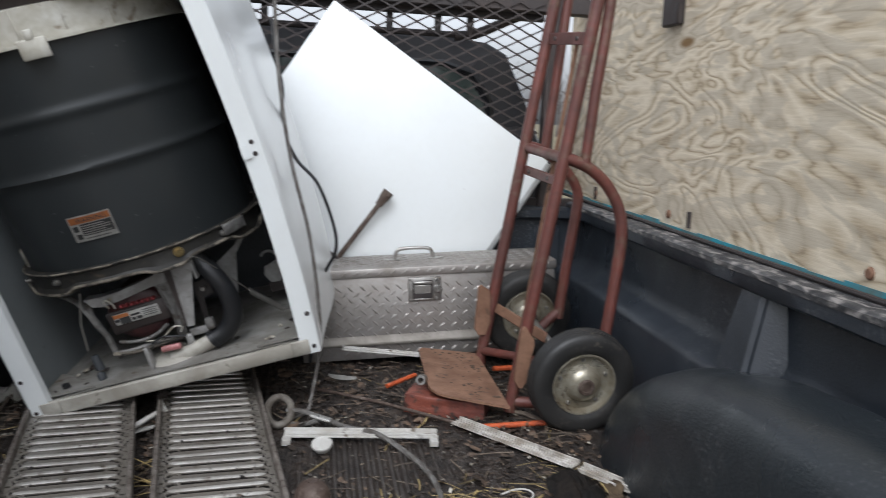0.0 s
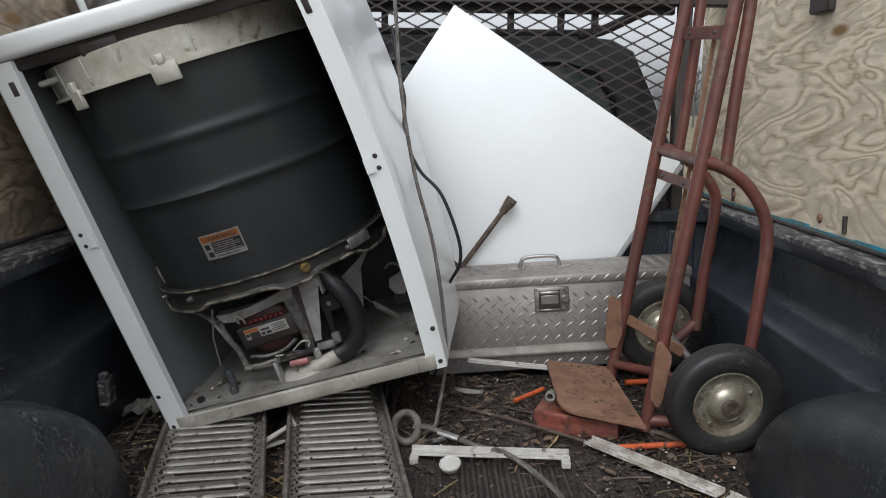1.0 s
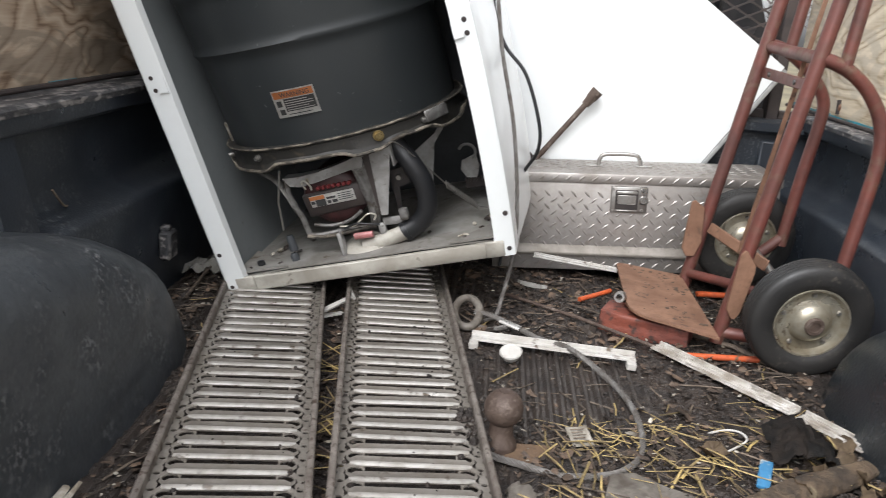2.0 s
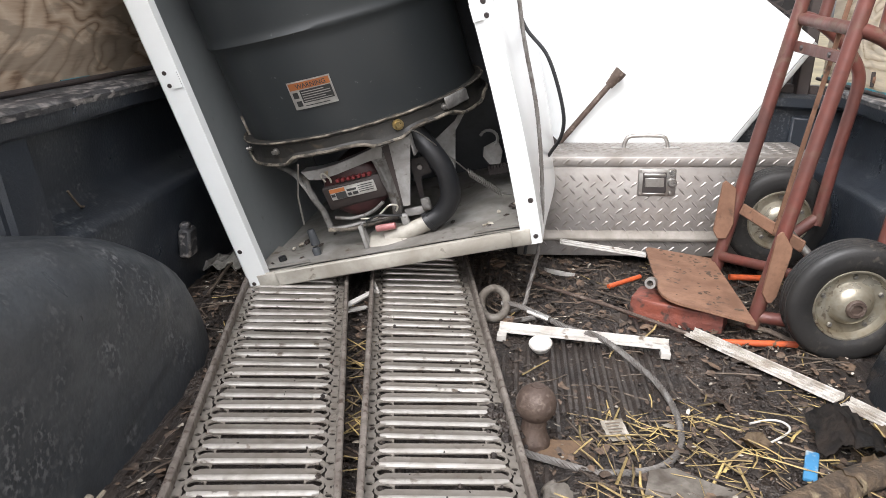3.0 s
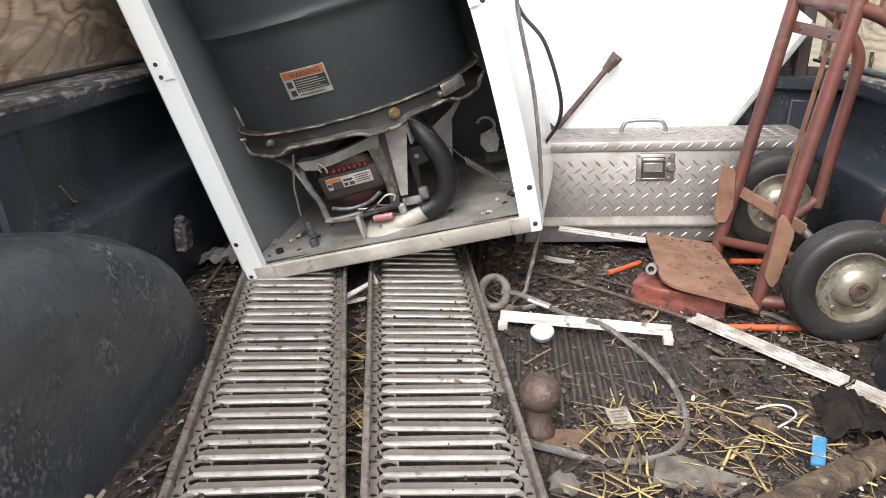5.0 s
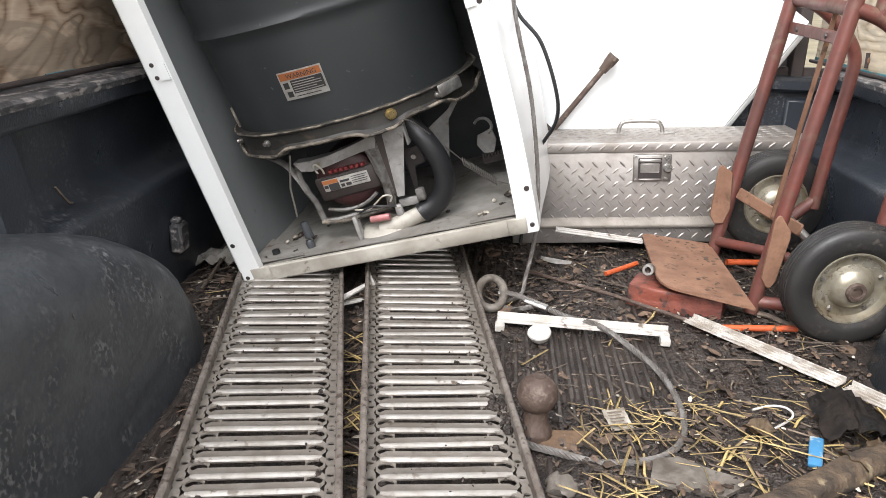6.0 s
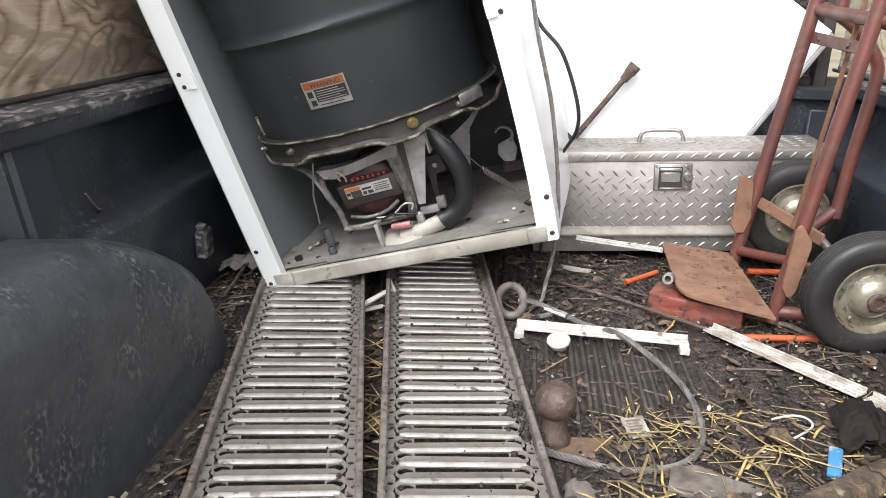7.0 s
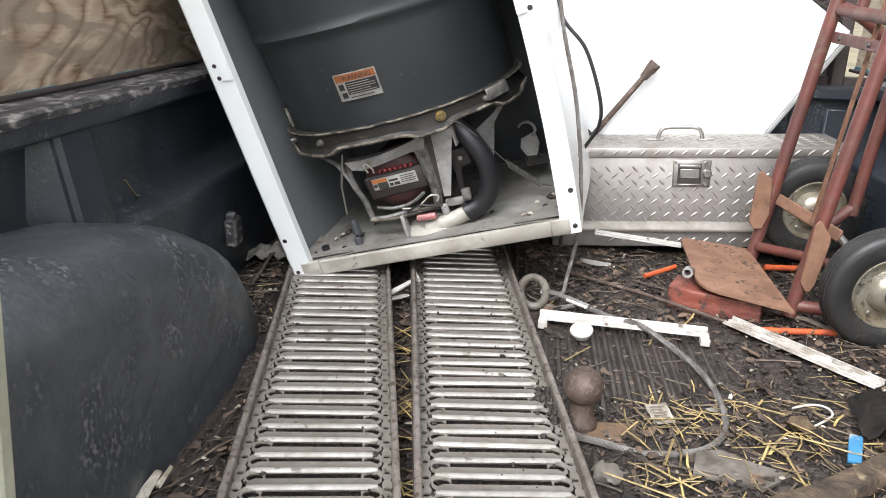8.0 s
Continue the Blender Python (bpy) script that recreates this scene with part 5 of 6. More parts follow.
# upper handle tubes rising from the loops
for path in ([(0.922, 1.95, 0.672), (0.937, 1.95, 0.871), (0.951, 1.95, 1.006), (0.966, 1.95, 1.19)], [(0.899, 2.25, 0.696), (0.918, 2.25, 0.875), (0.931, 2.25, 1.03), (0.944, 2.25, 1.16), (0.965, 2.22, 1.22)]):
    bm = B()
    tube(bm, smooth_path(path, 4), R * 0.88, 12)
    part("handle_tube", bm, REDPAINT, ht)
bm = B()
tube(bm, [(0.848, 2.25, 0.706), (0.872, 1.95, 0.692)], R * 0.9, 12)
part("cross_tube", bm, REDPAINT, ht)
for c0, c1, w in (((0.852, 1.95, 0.634), (0.842, 2.25, 0.643), 0.013), ((0.906, 1.95, 0.993), (0.890, 2.25, 1.016), 0.016)):
    bm = B()
    box(bm, 0, (Vector(c1) - Vector(c0)).length, -0.004, 0.004, -w, w, 0.002, frame_to(c0, c1))
    strap = part("cross_strap", bm, REDPAINT, ht, "flat red cross strap")
    for t in (0.22, 0.78):
        bm = B()
        lathe(bm, [(0, 0.004), (0.005, 0.004), (0.007, 0.0), (0, 0)], frame_to(c0, c1) @ Matrix.Translation(((Vector(c1) - Vector(c0)).length * t, 0.004, 0)) @ pose(0, 0, 0, -90, 0, 0), 8)
        part("rivet", bm, BLACKM, strap)
bm = B()
ca, cb = Vector((0.814, 2.06, 0.215)), Vector((0.918, 2.06, 1.02))
box(bm, 0, (cb - ca).length, -0.0055, 0.0055, -0.002, 0.002, 0.001, frame_to(ca, cb, (0, 1, 0)))
part("centre_strap", bm, RUST, ht, "rusty centre strap")
# bottom cross tubes, wings and axle strut
bm = B()
tube(bm, [(0.752, 2.24, 0.098), (0.823, 2.10, 0.122), (0.870, 1.99, 0.135)], R * 0.8, 12)
part("cross_tube", bm, REDPAINT, ht)
bm = B()
tube(bm, [(0.770, 1.95, 0.047), (0.850, 1.93, 0.047)], R * 0.9, 12)
part("cross_tube", bm, REDPAINT, ht)
for outline, y in (([(0.777, 0.245), (0.784, 0.256), (0.790, 0.256), (0.815, 0.222), (0.816, 0.205), (0.800, 0.105), (0.790, 0.088), (0.780, 0.090), (0.767, 0.112)], 1.930),
                   ([(0.716, 0.170), (0.722, 0.296), (0.730, 0.302), (0.757, 0.285), (0.765, 0.190), (0.752, 0.150), (0.730, 0.148)], 2.232)):
    bm = B()
    prism(bm, outline, -y - 0.004, -y + 0.004, pose(0, 0, 0, 90, 0, 0))
    bmesh.ops.bevel(bm, geom=bm.edges[:], offset=0.0015, segments=1, affect="EDGES")
    part("side_wing", bm, RUST, ht, "bare rusty side wing")
bm = B()
box(bm, 0, 0.215, -0.004, 0.004, -0.015, 0.015, 0.003, frame_to((0.780, 2.235, 0.232), (0.900, 2.02, 0.185), (0.25, 0, 1)))
part("axle_strut", bm, RUST, ht, "rusty flat axle strut")
for x, y, z in ((1.012, 1.95, 0.20), (0.976, 2.25, 0.20)):
    bm = B()
    tube(bm, [(x, y, z + 0.02), (x - 0.06, y, 0.16)], R * 0.9, 10)
    part("axle_bracket", bm, REDPAINT, ht)
HN, HF = Vector((0.918, 1.842, 0.140)), Vector((0.897, 2.318, 0.196))
bm = B()
tube(bm, [HN, HF], 0.011, 10)
part("axle", bm, STEEL, ht)


def wheel(c, axis, parent, r=0.136, w=0.068):
    m = Matrix.Translation(c) @ axis.to_track_quat("Z", "Y").to_matrix().to_4x4()
    bm = B()
    half = [(r * 0.58, 0.34), (r * 0.64, 0.46), (r * 0.74, 0.50), (r * 0.86, 0.49), (r * 0.935, 0.45), (r * 0.975, 0.38), (r * 0.995, 0.27), (r, 0.12)]
    prof = [(q, -h * w) for q, h in half] + [(q, h * w) for q, h in reversed(half)]
    lathe(bm, prof, m, 56)
    wh = part("wheel", bm, RUBBER, parent, "worn black rubber tyre", 50)
    for dz in (-0.016, -0.006, 0.006, 0.016):
        bm = B()
        lathe(bm, [(r - 0.0005, dz - 0.0022), (r + 0.0012, dz - 0.0015), (r + 0.0012, dz + 0.0015), (r - 0.0005, dz + 0.0022)], m, 56)
        part("tread_rib", bm, RUBBER, wh)
    bm = B()
    lathe(bm, [(r * 0.595, w * 0.30), (r * 0.61, w * 0.40), (r * 0.60, w * 0.43), (r * 0.575, w * 0.42), (r * 0.555, w * 0.30), (r * 0.52, w * 0.20), (r * 0.44, w * 0.17), (r * 0.37, w * 0.18), (r * 0.345, w * 0.24),
               (r * 0.325, w * 0.36), (r * 0.29, w * 0.46), (r * 0.24, w * 0.54), (r * 0.17, w * 0.59), (0, w * 0.60)], m, 48)
    rim = part("rim", bm, HUB, wh, "tarnished zinc hub", 35)
    bm = B()
    lathe(bm, [(r * 0.155, w * 0.58), (r * 0.155, w * 0.66), (r * 0.135, w * 0.70), (r * 0.09, w * 0.70), (r * 0.08, w * 0.64), (0, w * 0.64)], m, 24)
    part("hub_cap", bm, BALLM, rim, "rusty hub centre")
    for k in range(5):
        a = 2 * math.pi * k / 5 + 0.4
        bm = B()
        lathe(bm, [(0, 0.005), (0.004, 0.005), (0.006, 0), (0, 0)], m @ Matrix.Translation((r * 0.46 * math.cos(a), r * 0.46 * math.sin(a), w * 0.20)), 8)
        part("hub_bolt", bm, STEEL, rim)
    return wh


ax = (HN - HF).normalized()
wheel(HN, ax, ht)
wheel(HF, ax, ht)
# toe plate resting on the brick
QN, QF, QL, QK = Vector((0.744, 1.860, 0.060)), Vector((0.735, 2.265, 0.080)), Vector((0.560, 2.295, 0.090)), Vector((0.548, 1.935, 0.074))


def on_plate(a, b, lift=0.0):
    return (QN * (1 - a) + QK * a) * (1 - b) + (QF * (1 - a) + QL * a) * b + Vector((0, 0, lift))


edge = [(0, 0), (0.78, 0.0), (0.90, 0.02), (0.97, 0.07), (1.0, 0.15), (1.0, 0.93), (0.97, 0.98), (0.92, 1.0), (0, 1)]
plate = B()
lo, hi = [plate.verts.new(on_plate(a, b, -0.003)) for a, b in edge], [plate.verts.new(on_plate(a, b, 0.003)) for a, b in edge]
plate.faces.new(lo[::-1])
plate.faces.new(hi)
for i in range(len(edge)):
    j = (i + 1) % len(edge)
    plate.faces.new((lo[i], lo[j], hi[j], hi[i]))
tplate = part("toe_plate", plate, RUST, ht, "rusty steel toe plate with mud")
mud = B()
rg = random.Random(31)
for k in range(60):
    p = on_plate(rg.uniform(0.05, 0.8), rg.uniform(0.55, 0.98) if k % 3 else rg.uniform(0.1, 0.5), 0.003)
    r = rg.uniform(0.003, 0.009)
    lathe(mud, [(0, r * 0.2), (r * 0.6, r * 0.15), (r, 0.0)], Matrix.Translation(p) @ pose(0, 0, 0, 6, -8, rg.uniform(0, 360)) @ Matrix.Diagonal((1, rg.uniform(0.4, 1), 1, 1)), 6)
tagged(part("mud", mud, CLOT, tplate, "dried mud clots"), kind="stuff")

# ---- brick under the toe plate ----
bk0, bk1 = Vector((0.487, 1.985, 0.0)), Vector((0.690, 1.905, 0.0))
bm = B()
box(bm, 0, 0.215, 0, 0.095, 0.0, 0.056, 0.003, frame_to(bk0, bk1), segs=2)
bmesh.ops.subdivide_edges(bm, edges=[e for e in bm.edges if e.calc_length() > 0.03], cuts=9, use_grid_fill=True)
for v in bm.verts:
    v.co += Vector((1, 1, 0.6)) * (0.0022 * noise.noise(v.co * 40) + 0.002 * noise.noise(v.co * 110))
solo("brick", bm, BRICK, (0.6, 1.99, 0), "wet red clay brick under the toe plate", "brick")

# ---- dirt and litter on the bed floor ----
def ground_height(x, y):
    h = 0.006 + 0.010 * noise.noise((x * 4, y * 4, 2)) + 0.006 * noise.noise((x * 17, y * 17, 5)) + 0.0050 * noise.noise((x * 52, y * 52, 7)) + 0.0035 * noise.noise((x * 120, y * 120, 9))
    bare = math.exp(-(((x - 0.43) / 0.20) ** 2 + ((y - 1.64) / 0.125) ** 2))
    return h - 0.0072 * bare + 0.012 * math.exp(-((y - 1.05) / 0.25) ** 2) * (x > 0.3)


bm = B()
nx, ny = 330, 420
rows = [[bm.verts.new((FL - 0.02 + (FR - FL + 0.04) * i / nx, 0.55 + 2.17 * j / ny, 0)) for i in range(nx + 1)] for j in range(ny + 1)]
for row in rows:
    for q in row:
        q.co.z = ground_height(q.co.x, q.co.y)
for a, b in zip(rows, rows[1:]):
    for i in range(nx):
        bm.faces.new((a[i], a[i + 1], b[i + 1], b[i]))
solo("dirt", bm, DIRT, (0.26, 1.5, 0), "wet black dirt lying over the ribbed bed floor", "dirt", kind="stuff", smooth=60)

rg = random.Random(11)


def litter_spot(dense=True):
    while True:
        x, y = rg.uniform(-0.55, 1.05), rg.uniform(0.75, 2.4)
        right, left = x > 0.30 - 0.16 * (y - 1.1), x < -0.27 - 0.19 * (y - 1.05)
        gap = abs(x - (-0.005 - 0.15 * (y - 1.05))) < 0.02
        if not (right or left or gap):
            continue
        if x > 0.93 and y < 1.85:
            continue
        if x < -0.36 and y < 1.6:
            continue
        bare = math.exp(-(((x - 0.45) / 0.25) ** 2 + ((y - 1.68) / 0.14) ** 2))
        if rg.random() < bare * 0.85:
            continue
        return x, y


def sheet_bit(bm, x, y, r, z, curl=0.3):
    """A small irregular curled flake."""
    n = rg.randint(5, 8)
    a0 = rg.uniform(0, 6.28)
    el = rg.uniform(0.35, 0.9)
    m = Matrix.Translation((x, y, z)) @ pose(0, 0, 0, rg.uniform(-25, 25), rg.uniform(-25, 25), math.degrees(a0))
    c = bm.verts.new(m @ Vector((0, 0, 0.15 * r)))
    ring = []
    for k in range(n):
        a = 6.283 * k / n
        rr = r * rg.uniform(0.65, 1.15)
        ring.append(bm.verts.new(m @ Vector((rr * math.cos(a), el * rr * math.sin(a), curl * r * rg.uniform(-0.4, 0.8)))))
    for k in range(n):
        bm.faces.new((c, ring[k], ring[(k + 1) % n]))


def stick(bm, x, y, z, ln, r, bend=0.1, segs=5, flat=1.0, tilt=8):
    a = rg.uniform(0, 6.28)
    d = Vector((math.cos(a), math.sin(a), math.tan(radians(rg.uniform(-2, tilt)))))
    s = Vector((-d.y, d.x, 0)) * bend * ln * rg.uniform(-1, 1)
    p = Vector((x, y, z))
    tube(bm, [p - d * ln / 2, p + s * 0.6, p + d * ln / 2], r, segs, 0.8, flat)


bm = B()
for k in range(3000):
    x, y = litter_spot()
    sheet_bit(bm, x, y, rg.uniform(0.003, 0.013) * (2.2 if k % 17 == 0 else 1), ground_height(x, y) + 0.006)
solo("leaf_litter", bm, LEAF, (0.3, 1.5, 0.01), "rotten brown leaf scraps strewn over the dirt", "leaves", kind="stuff", smooth=0)
bm = B()
for k in range(2600):
    x, y = litter_spot()
    r = rg.uniform(0.002, 0.0085)
    m = Matrix.Translation((x, y, ground_height(x, y) + r * 0.3)) @ pose(0, 0, 0, rg.uniform(0, 90), rg.uniform(0, 90), rg.uniform(0, 360)) @ Matrix.Diagonal((1, rg.uniform(0.5, 1), rg.uniform(0.4, 0.8), 1))
    r2 = bmesh.ops.create_icosphere(bm, subdivisions=1, radius=r, matrix=m)
    for q in r2["verts"]:
        q.co += Vector((noise.noise(q.co * 300), noise.noise(q.co * 310), 0)) * r * 0.4
solo("dirt_clods", bm, DIRT, (0.3, 1.5, 0.01), "crumbs and clods of black dirt", "dirt", kind="stuff", smooth=0)
bm = B()
for k in range(520):
    x, y = litter_spot()
    sheet_bit(bm, x, y, rg.uniform(0.002, 0.0065) * (2 if k % 23 == 0 else 1), ground_height(x, y) + 0.009, 0.2)
solo("pale_crumbs", bm, PALE, (0.3, 1.5, 0.01), "pale chips and paper crumbs on the dirt", "litter", kind="stuff", smooth=0)
bm = B()
for k in range(420):
    x, y = litter_spot()
    stick(bm, x, y, ground_height(x, y) + 0.008, rg.uniform(0.015, 0.11), rg.uniform(0.0008, 0.0024), 0.14)
solo("twigs", bm, TWIG, (0.3, 1.5, 0.01), "thin grey twigs and stalks", "twigs", kind="stuff")
bm = B()
clumps = [(0.405, 1.46, 0.05), (0.42, 1.36, 0.06), (0.50, 1.46, 0.07), (0.60, 1.45, 0.08), (0.55, 1.33, 0.09), (0.66, 1.33, 0.07), (0.74, 1.30, 0.07), (0.36, 1.20, 0.06), (0.82, 1.55, 0.06), (0.45, 1.17, 0.08), (0.60, 1.20, 0.08)]
for k in range(270):
    if k % 7 == 0:
        x, y = litter_spot()
    else:
        cx, cy, cr = rg.choice(clumps)
        x, y = rg.gauss(cx, cr), rg.gauss(cy, cr * 0.7)
        if x > 0.89 or x < 0.31 or y < 0.9 or y > 1.62:
            continue
    thick = k % 5 == 0
    stick(bm, x, y, ground_height(x, y) + rg.uniform(0.005, 0.014), rg.uniform(0.05, 0.12) if thick else rg.uniform(0.015, 0.08), rg.uniform(0.0020, 0.0030) if thick else rg.uniform(0.0007, 0.0018), 0.10, 6, 0.5, 6)
for k in range(40):
    y = rg.uniform(0.9, 1.7)
    stick(bm, -0.005 - 0.15 * (y - 1.05) + rg.uniform(-0.015, 0.015), y, 0.02, rg.uniform(0.03, 0.09), 0.0018, 0.05, 5, 0.5)
solo("straw", bm, STRAW, (0.56, 1.3, 0.01), "yellow straw stalks scattered on the dirt", "straw", kind="stuff")

# ---- gooseneck ball ----
ball = thing("gooseneck_ball", (0.246, 1.345, 0.0), "rusty gooseneck hitch ball on its neck in the floor", "hitch ball")
bm = B()
lathe(bm, [(0, 0.122), (0.011, 0.1215)] + [(0.0335 * math.cos(a), 0.089 + 0.0335 * math.sin(a)) for a in [radians(71 - 10 * k) for k in range(13)]], pose(0.249, 1.345, 0), 36)
part("ball", bm, BALLM, ball)
bm = B()
lathe(bm, [(0.0205, 0.066), (0.0200, 0.056), (0.0205, 0.046), (0.024, 0.034), (0.0285, 0.026), (0.0290, 0.023), (0.0285, 0.0), (0, 0)], pose(0.249, 1.345, 0), 32)
part("neck", bm, BALLM, ball)
bm = B()
box(bm, -0.045, 0.045, -0.03, 0.03, 0.002, 0.012, 0.003, pose(0.300, 1.335, 0.004, 2, 3, 10))
solo("wood_chip", bm, WOOD, (0.300, 1.335, 0.006), "small flat brown wood block beside the ball", "wood block")

# ---- winch cable, hook and power cord ----
cable = thing("winch_cable", (0.3, 1.7, 0.0), "grey steel wire rope hanging down and looped on the floor", "cable")


def rope(pts, r, name, parent):
    """Wire rope: strands wound round its line."""
    path = smooth_path(pts, 10)
    fine = []
    for a, b in zip(path, path[1:]):
        k = max(1, int((b - a).length / 0.004))
        fine += [a.lerp(b, i / k) for i in range(k)]
    fine.append(path[-1])
    for q in fine:
        q.z = max(q.z, 0.011 + r)
    bm = B()
    strands = [[] for _ in range(5)]
    s = 0.0
    side = None
    for i, p in enumerate(fine):
        d = (fine[min(i + 1, len(fine) - 1)] - fine[max(i - 1, 0)]).normalized()
        if side is None:
            side = d.orthogonal()
        side = (side - d * side.dot(d)).normalized()
        up = d.cross(side)
        if i:
            s += (p - fine[i - 1]).length
        for k in range(5):
            a = 2 * math.pi * k / 5 + s / 0.0075
            strands[k].append(p + (side * math.cos(a) + up * math.sin(a)) * r * 0.55)
    for st in strands:
        tube(bm, st, r * 0.52, 5)
    return part(name, bm, WIRE, parent)


rope([(0.262, 1.900, 0.030), (0.330, 1.845, 0.022), (0.403, 1.777, 0.030), (0.479, 1.658, 0.016), (0.509, 1.522, 0.014), (0.499, 1.383, 0.018), (0.449, 1.299, 0.020), (0.358, 1.270, 0.018), (0.275, 1.290, 0.020), (0.22, 1.32, 0.012)], 0.0062, "floor_loop", cable)
rope([(0.11, 2.06, 1.24), (0.132, 2.05, 1.06), (0.146, 2.04, 0.868), (0.180, 2.03, 0.66), (0.229, 2.02, 0.475), (0.258, 2.01, 0.29), (0.262, 2.0, 0.17), (0.246, 1.985, 0.06), (0.235, 1.955, 0.022), (0.200, 1.905, 0.022)], 0.0048, "hanging_line", cable)
rope([(0.185, 1.915, 0.040), (0.215, 1.900, 0.045), (0.255, 1.888, 0.036)], 0.0058, "eye_splice", cable)
rope([(0.180, 1.895, 0.022), (0.215, 1.870, 0.018), (0.262, 1.880, 0.026)], 0.0058, "eye_splice", cable)
bm = B()
tube(bm, [(0.247, 1.893, 0.034), (0.294, 1.866, 0.028)], 0.011, 10, flat=0.75)
part("crimp_sleeve", bm, STEEL, cable, "pressed steel crimp sleeve")
bm = B()
tube(bm, [(0.166 + 0.030 * math.cos(a), 1.910 + 0.045 * math.sin(a), 0.040 + 0.020 * math.sin(a)) for a in [2 * math.pi * k / 24 for k in range(24)]], 0.010, 10, closed=True)
part("hook_ring", bm, CLEAT, cable, "dirty grey steel ring")
bm = B()
tube(bm, smooth_path([(0.115, 2.25, 1.02), (0.135, 2.22, 0.90), (0.150, 2.2, 0.836), (0.152, 2.2, 0.74), (0.189, 2.2, 0.651), (0.250, 2.2, 0.583), (0.296, 2.2, 0.468), (0.303, 2.21, 0.397), (0.280, 2.26, 0.335), (0.262, 2.33, 0.28), (0.25, 2.35, 0.15), (0.24, 2.34, 0.03)], 8), 0.0048, 8)
solo("power_cord", bm, BLACKP, (0.24, 2.34, 0.03), "black rubber power cord hanging beside the washer", "cord")

# ---- lug wrench on the panel ----
wrench = thing("lug_wrench", (0.30, 2.61, 0.25), "rusty lug wrench leaning on the white panel", "wrench")
wa, wb = Vector((0.300, 2.605, 0.275)), Vector((0.462, 2.600, 0.503))
bm = B()
tube(bm, [wa, wb], 0.0085, 10)
part("shaft", bm, BALLM, wrench)
bm = B()
wd = (wb - wa).normalized()
tube(bm, [wb - wd * 0.022, wb, wb + wd * 0.006, wb + wd * 0.034], 0.0125, 12, 1.5)
part("socket", bm, BALLM, wrench)
bm = B()
prism(bm, [(0, 0), (0.04, 0.0), (0.0, 0.035)], -0.002, 0.002, Matrix.Translation((0.292, 2.58, 0.303)) @ pose(0, 0, 0, 90, 0, 0))
solo("sheet_corner", bm, BLACKM, (0.30, 2.58, 0.303), "small dark bent sheet metal corner on the toolbox", "scrap metal")

# ---- white trim strips, rod and small litter ----
def trim_strip(name, p0, p1, w, label, hooks=True, mat=WHITEP):
    ob = thing(name, p0, label, "trim strip", "white trim strips")
    m = frame_to(p0, p1)
    ln = (Vector(p1) - Vector(p0)).length
    bm = B()
    box(bm, 0, ln, -w / 2, w / 2, -0.002, 0.002, 0.0008, m)
    box(bm, 0, ln, w / 2 - 0.003, w / 2, 0.0, 0.011, 0.0008, m)
    part("strip", bm, mat, ob)
    for a in ((-0.5, -0.12, 0.16) if not hooks else (-0.42,)):
        bm = B()
        box(bm, 0.004, ln - 0.004, w * a + 0.001, w * a + 0.004, 0.0, 0.007, 0.0005, m)
        part("ridge", bm, mat, ob)
    if hooks:
        for x in (0.008, ln - 0.012):
            bm = B()
            box(bm, x - 0.010, x + 0.010, -w / 2 - 0.026, -w / 2, -0.012, 0.002, 0.001, m)
            part("end_tab", bm, WHITEP, ob)
    return ob


trim_strip("trim_strip", (0.182, 1.800, 0.024), (0.548, 1.785, 0.022), 0.034, "white plastic trim strip with end tabs, dirty")
trim_strip("trim_strip", (0.607, 1.872, 0.022), (0.835, 1.600, 0.020), 0.036, "long white plastic trim half buried in dirt", False, GRIMETRIM)
trim_strip("trim_strip", (0.842, 1.590, 0.020), (0.925, 1.480, 0.018), 0.034, "long white plastic trim half buried in dirt", False, GRIMETRIM)
trim_strip("trim_strip", (0.335, 2.345, 0.070), (0.570, 2.310, 0.060), 0.012, "narrow white trim strip in front of the toolbox", False)
bm = B()
tube(bm, [(0.262, 2.130, 0.020), (0.44, 2.0, 0.024), (0.607, 1.870, 0.020)], 0.0048, 8)
solo("metal_rod", bm, BALLM, (0.43, 2.0, 0.02), "thin dull metal rod lying on the dirt", "rod")
bm = B()
tube(bm, [(0.456, 2.150, 0.020), (0.545, 2.222, 0.03)], 0.0065, 10)
solo("orange_tube", bm, ORANGE, (0.5, 2.19, 0.02), "short orange plastic tube on the dirt", "plastic tube", "orange tubes")
bm = B()
tube(bm, [(0.676, 1.850, 0.016), (0.842, 1.868, 0.018)], 0.0075, 10)
solo("orange_tube", bm, ORANGE, (0.76, 1.86, 0.016), "orange plastic tube beside the brick", "plastic tube", "orange tubes")
bm = B()
tube(bm, [(0.80, 2.31, 0.02), (0.93, 2.33, 0.02)], 0.0085, 10)
solo("orange_tube", bm, ORANGE, (0.86, 2.32, 0.016), "orange plastic tube behind the hand truck", "plastic tube", "orange tubes")
nut = thing("pipe_nut", (0.536, 2.02, 0.085), "short steel pipe nut at the toe plate's edge", "nut")
bm = B()
m = Matrix.Translation((0.536, 2.015, 0.085)) @ pose(0, 0, 0, 80, 0, -20)
lathe(bm, [(0.0075, -0.014), (0.013, -0.014), (0.014, -0.012), (0.014, 0.012), (0.013, 0.014), (0.0075, 0.014), (0.0075, -0.014)], m, 14)
part("ring", bm, STEEL, nut)
bm = B()
lathe(bm, [(0, 0.013), (0.021, 0.013), (0.024, 0.016), (0.025, 0.013), (0.019, 0.0), (0, 0.0)], Matrix.Translation((0.272, 1.728, 0.018)) @ pose(0, 0, 0, 18, -8, 0), 24)
solo("bottle_cap", bm, WHITEP, (0.272, 1.728, 0.012), "white plastic cap lying in the dirt", "cap")
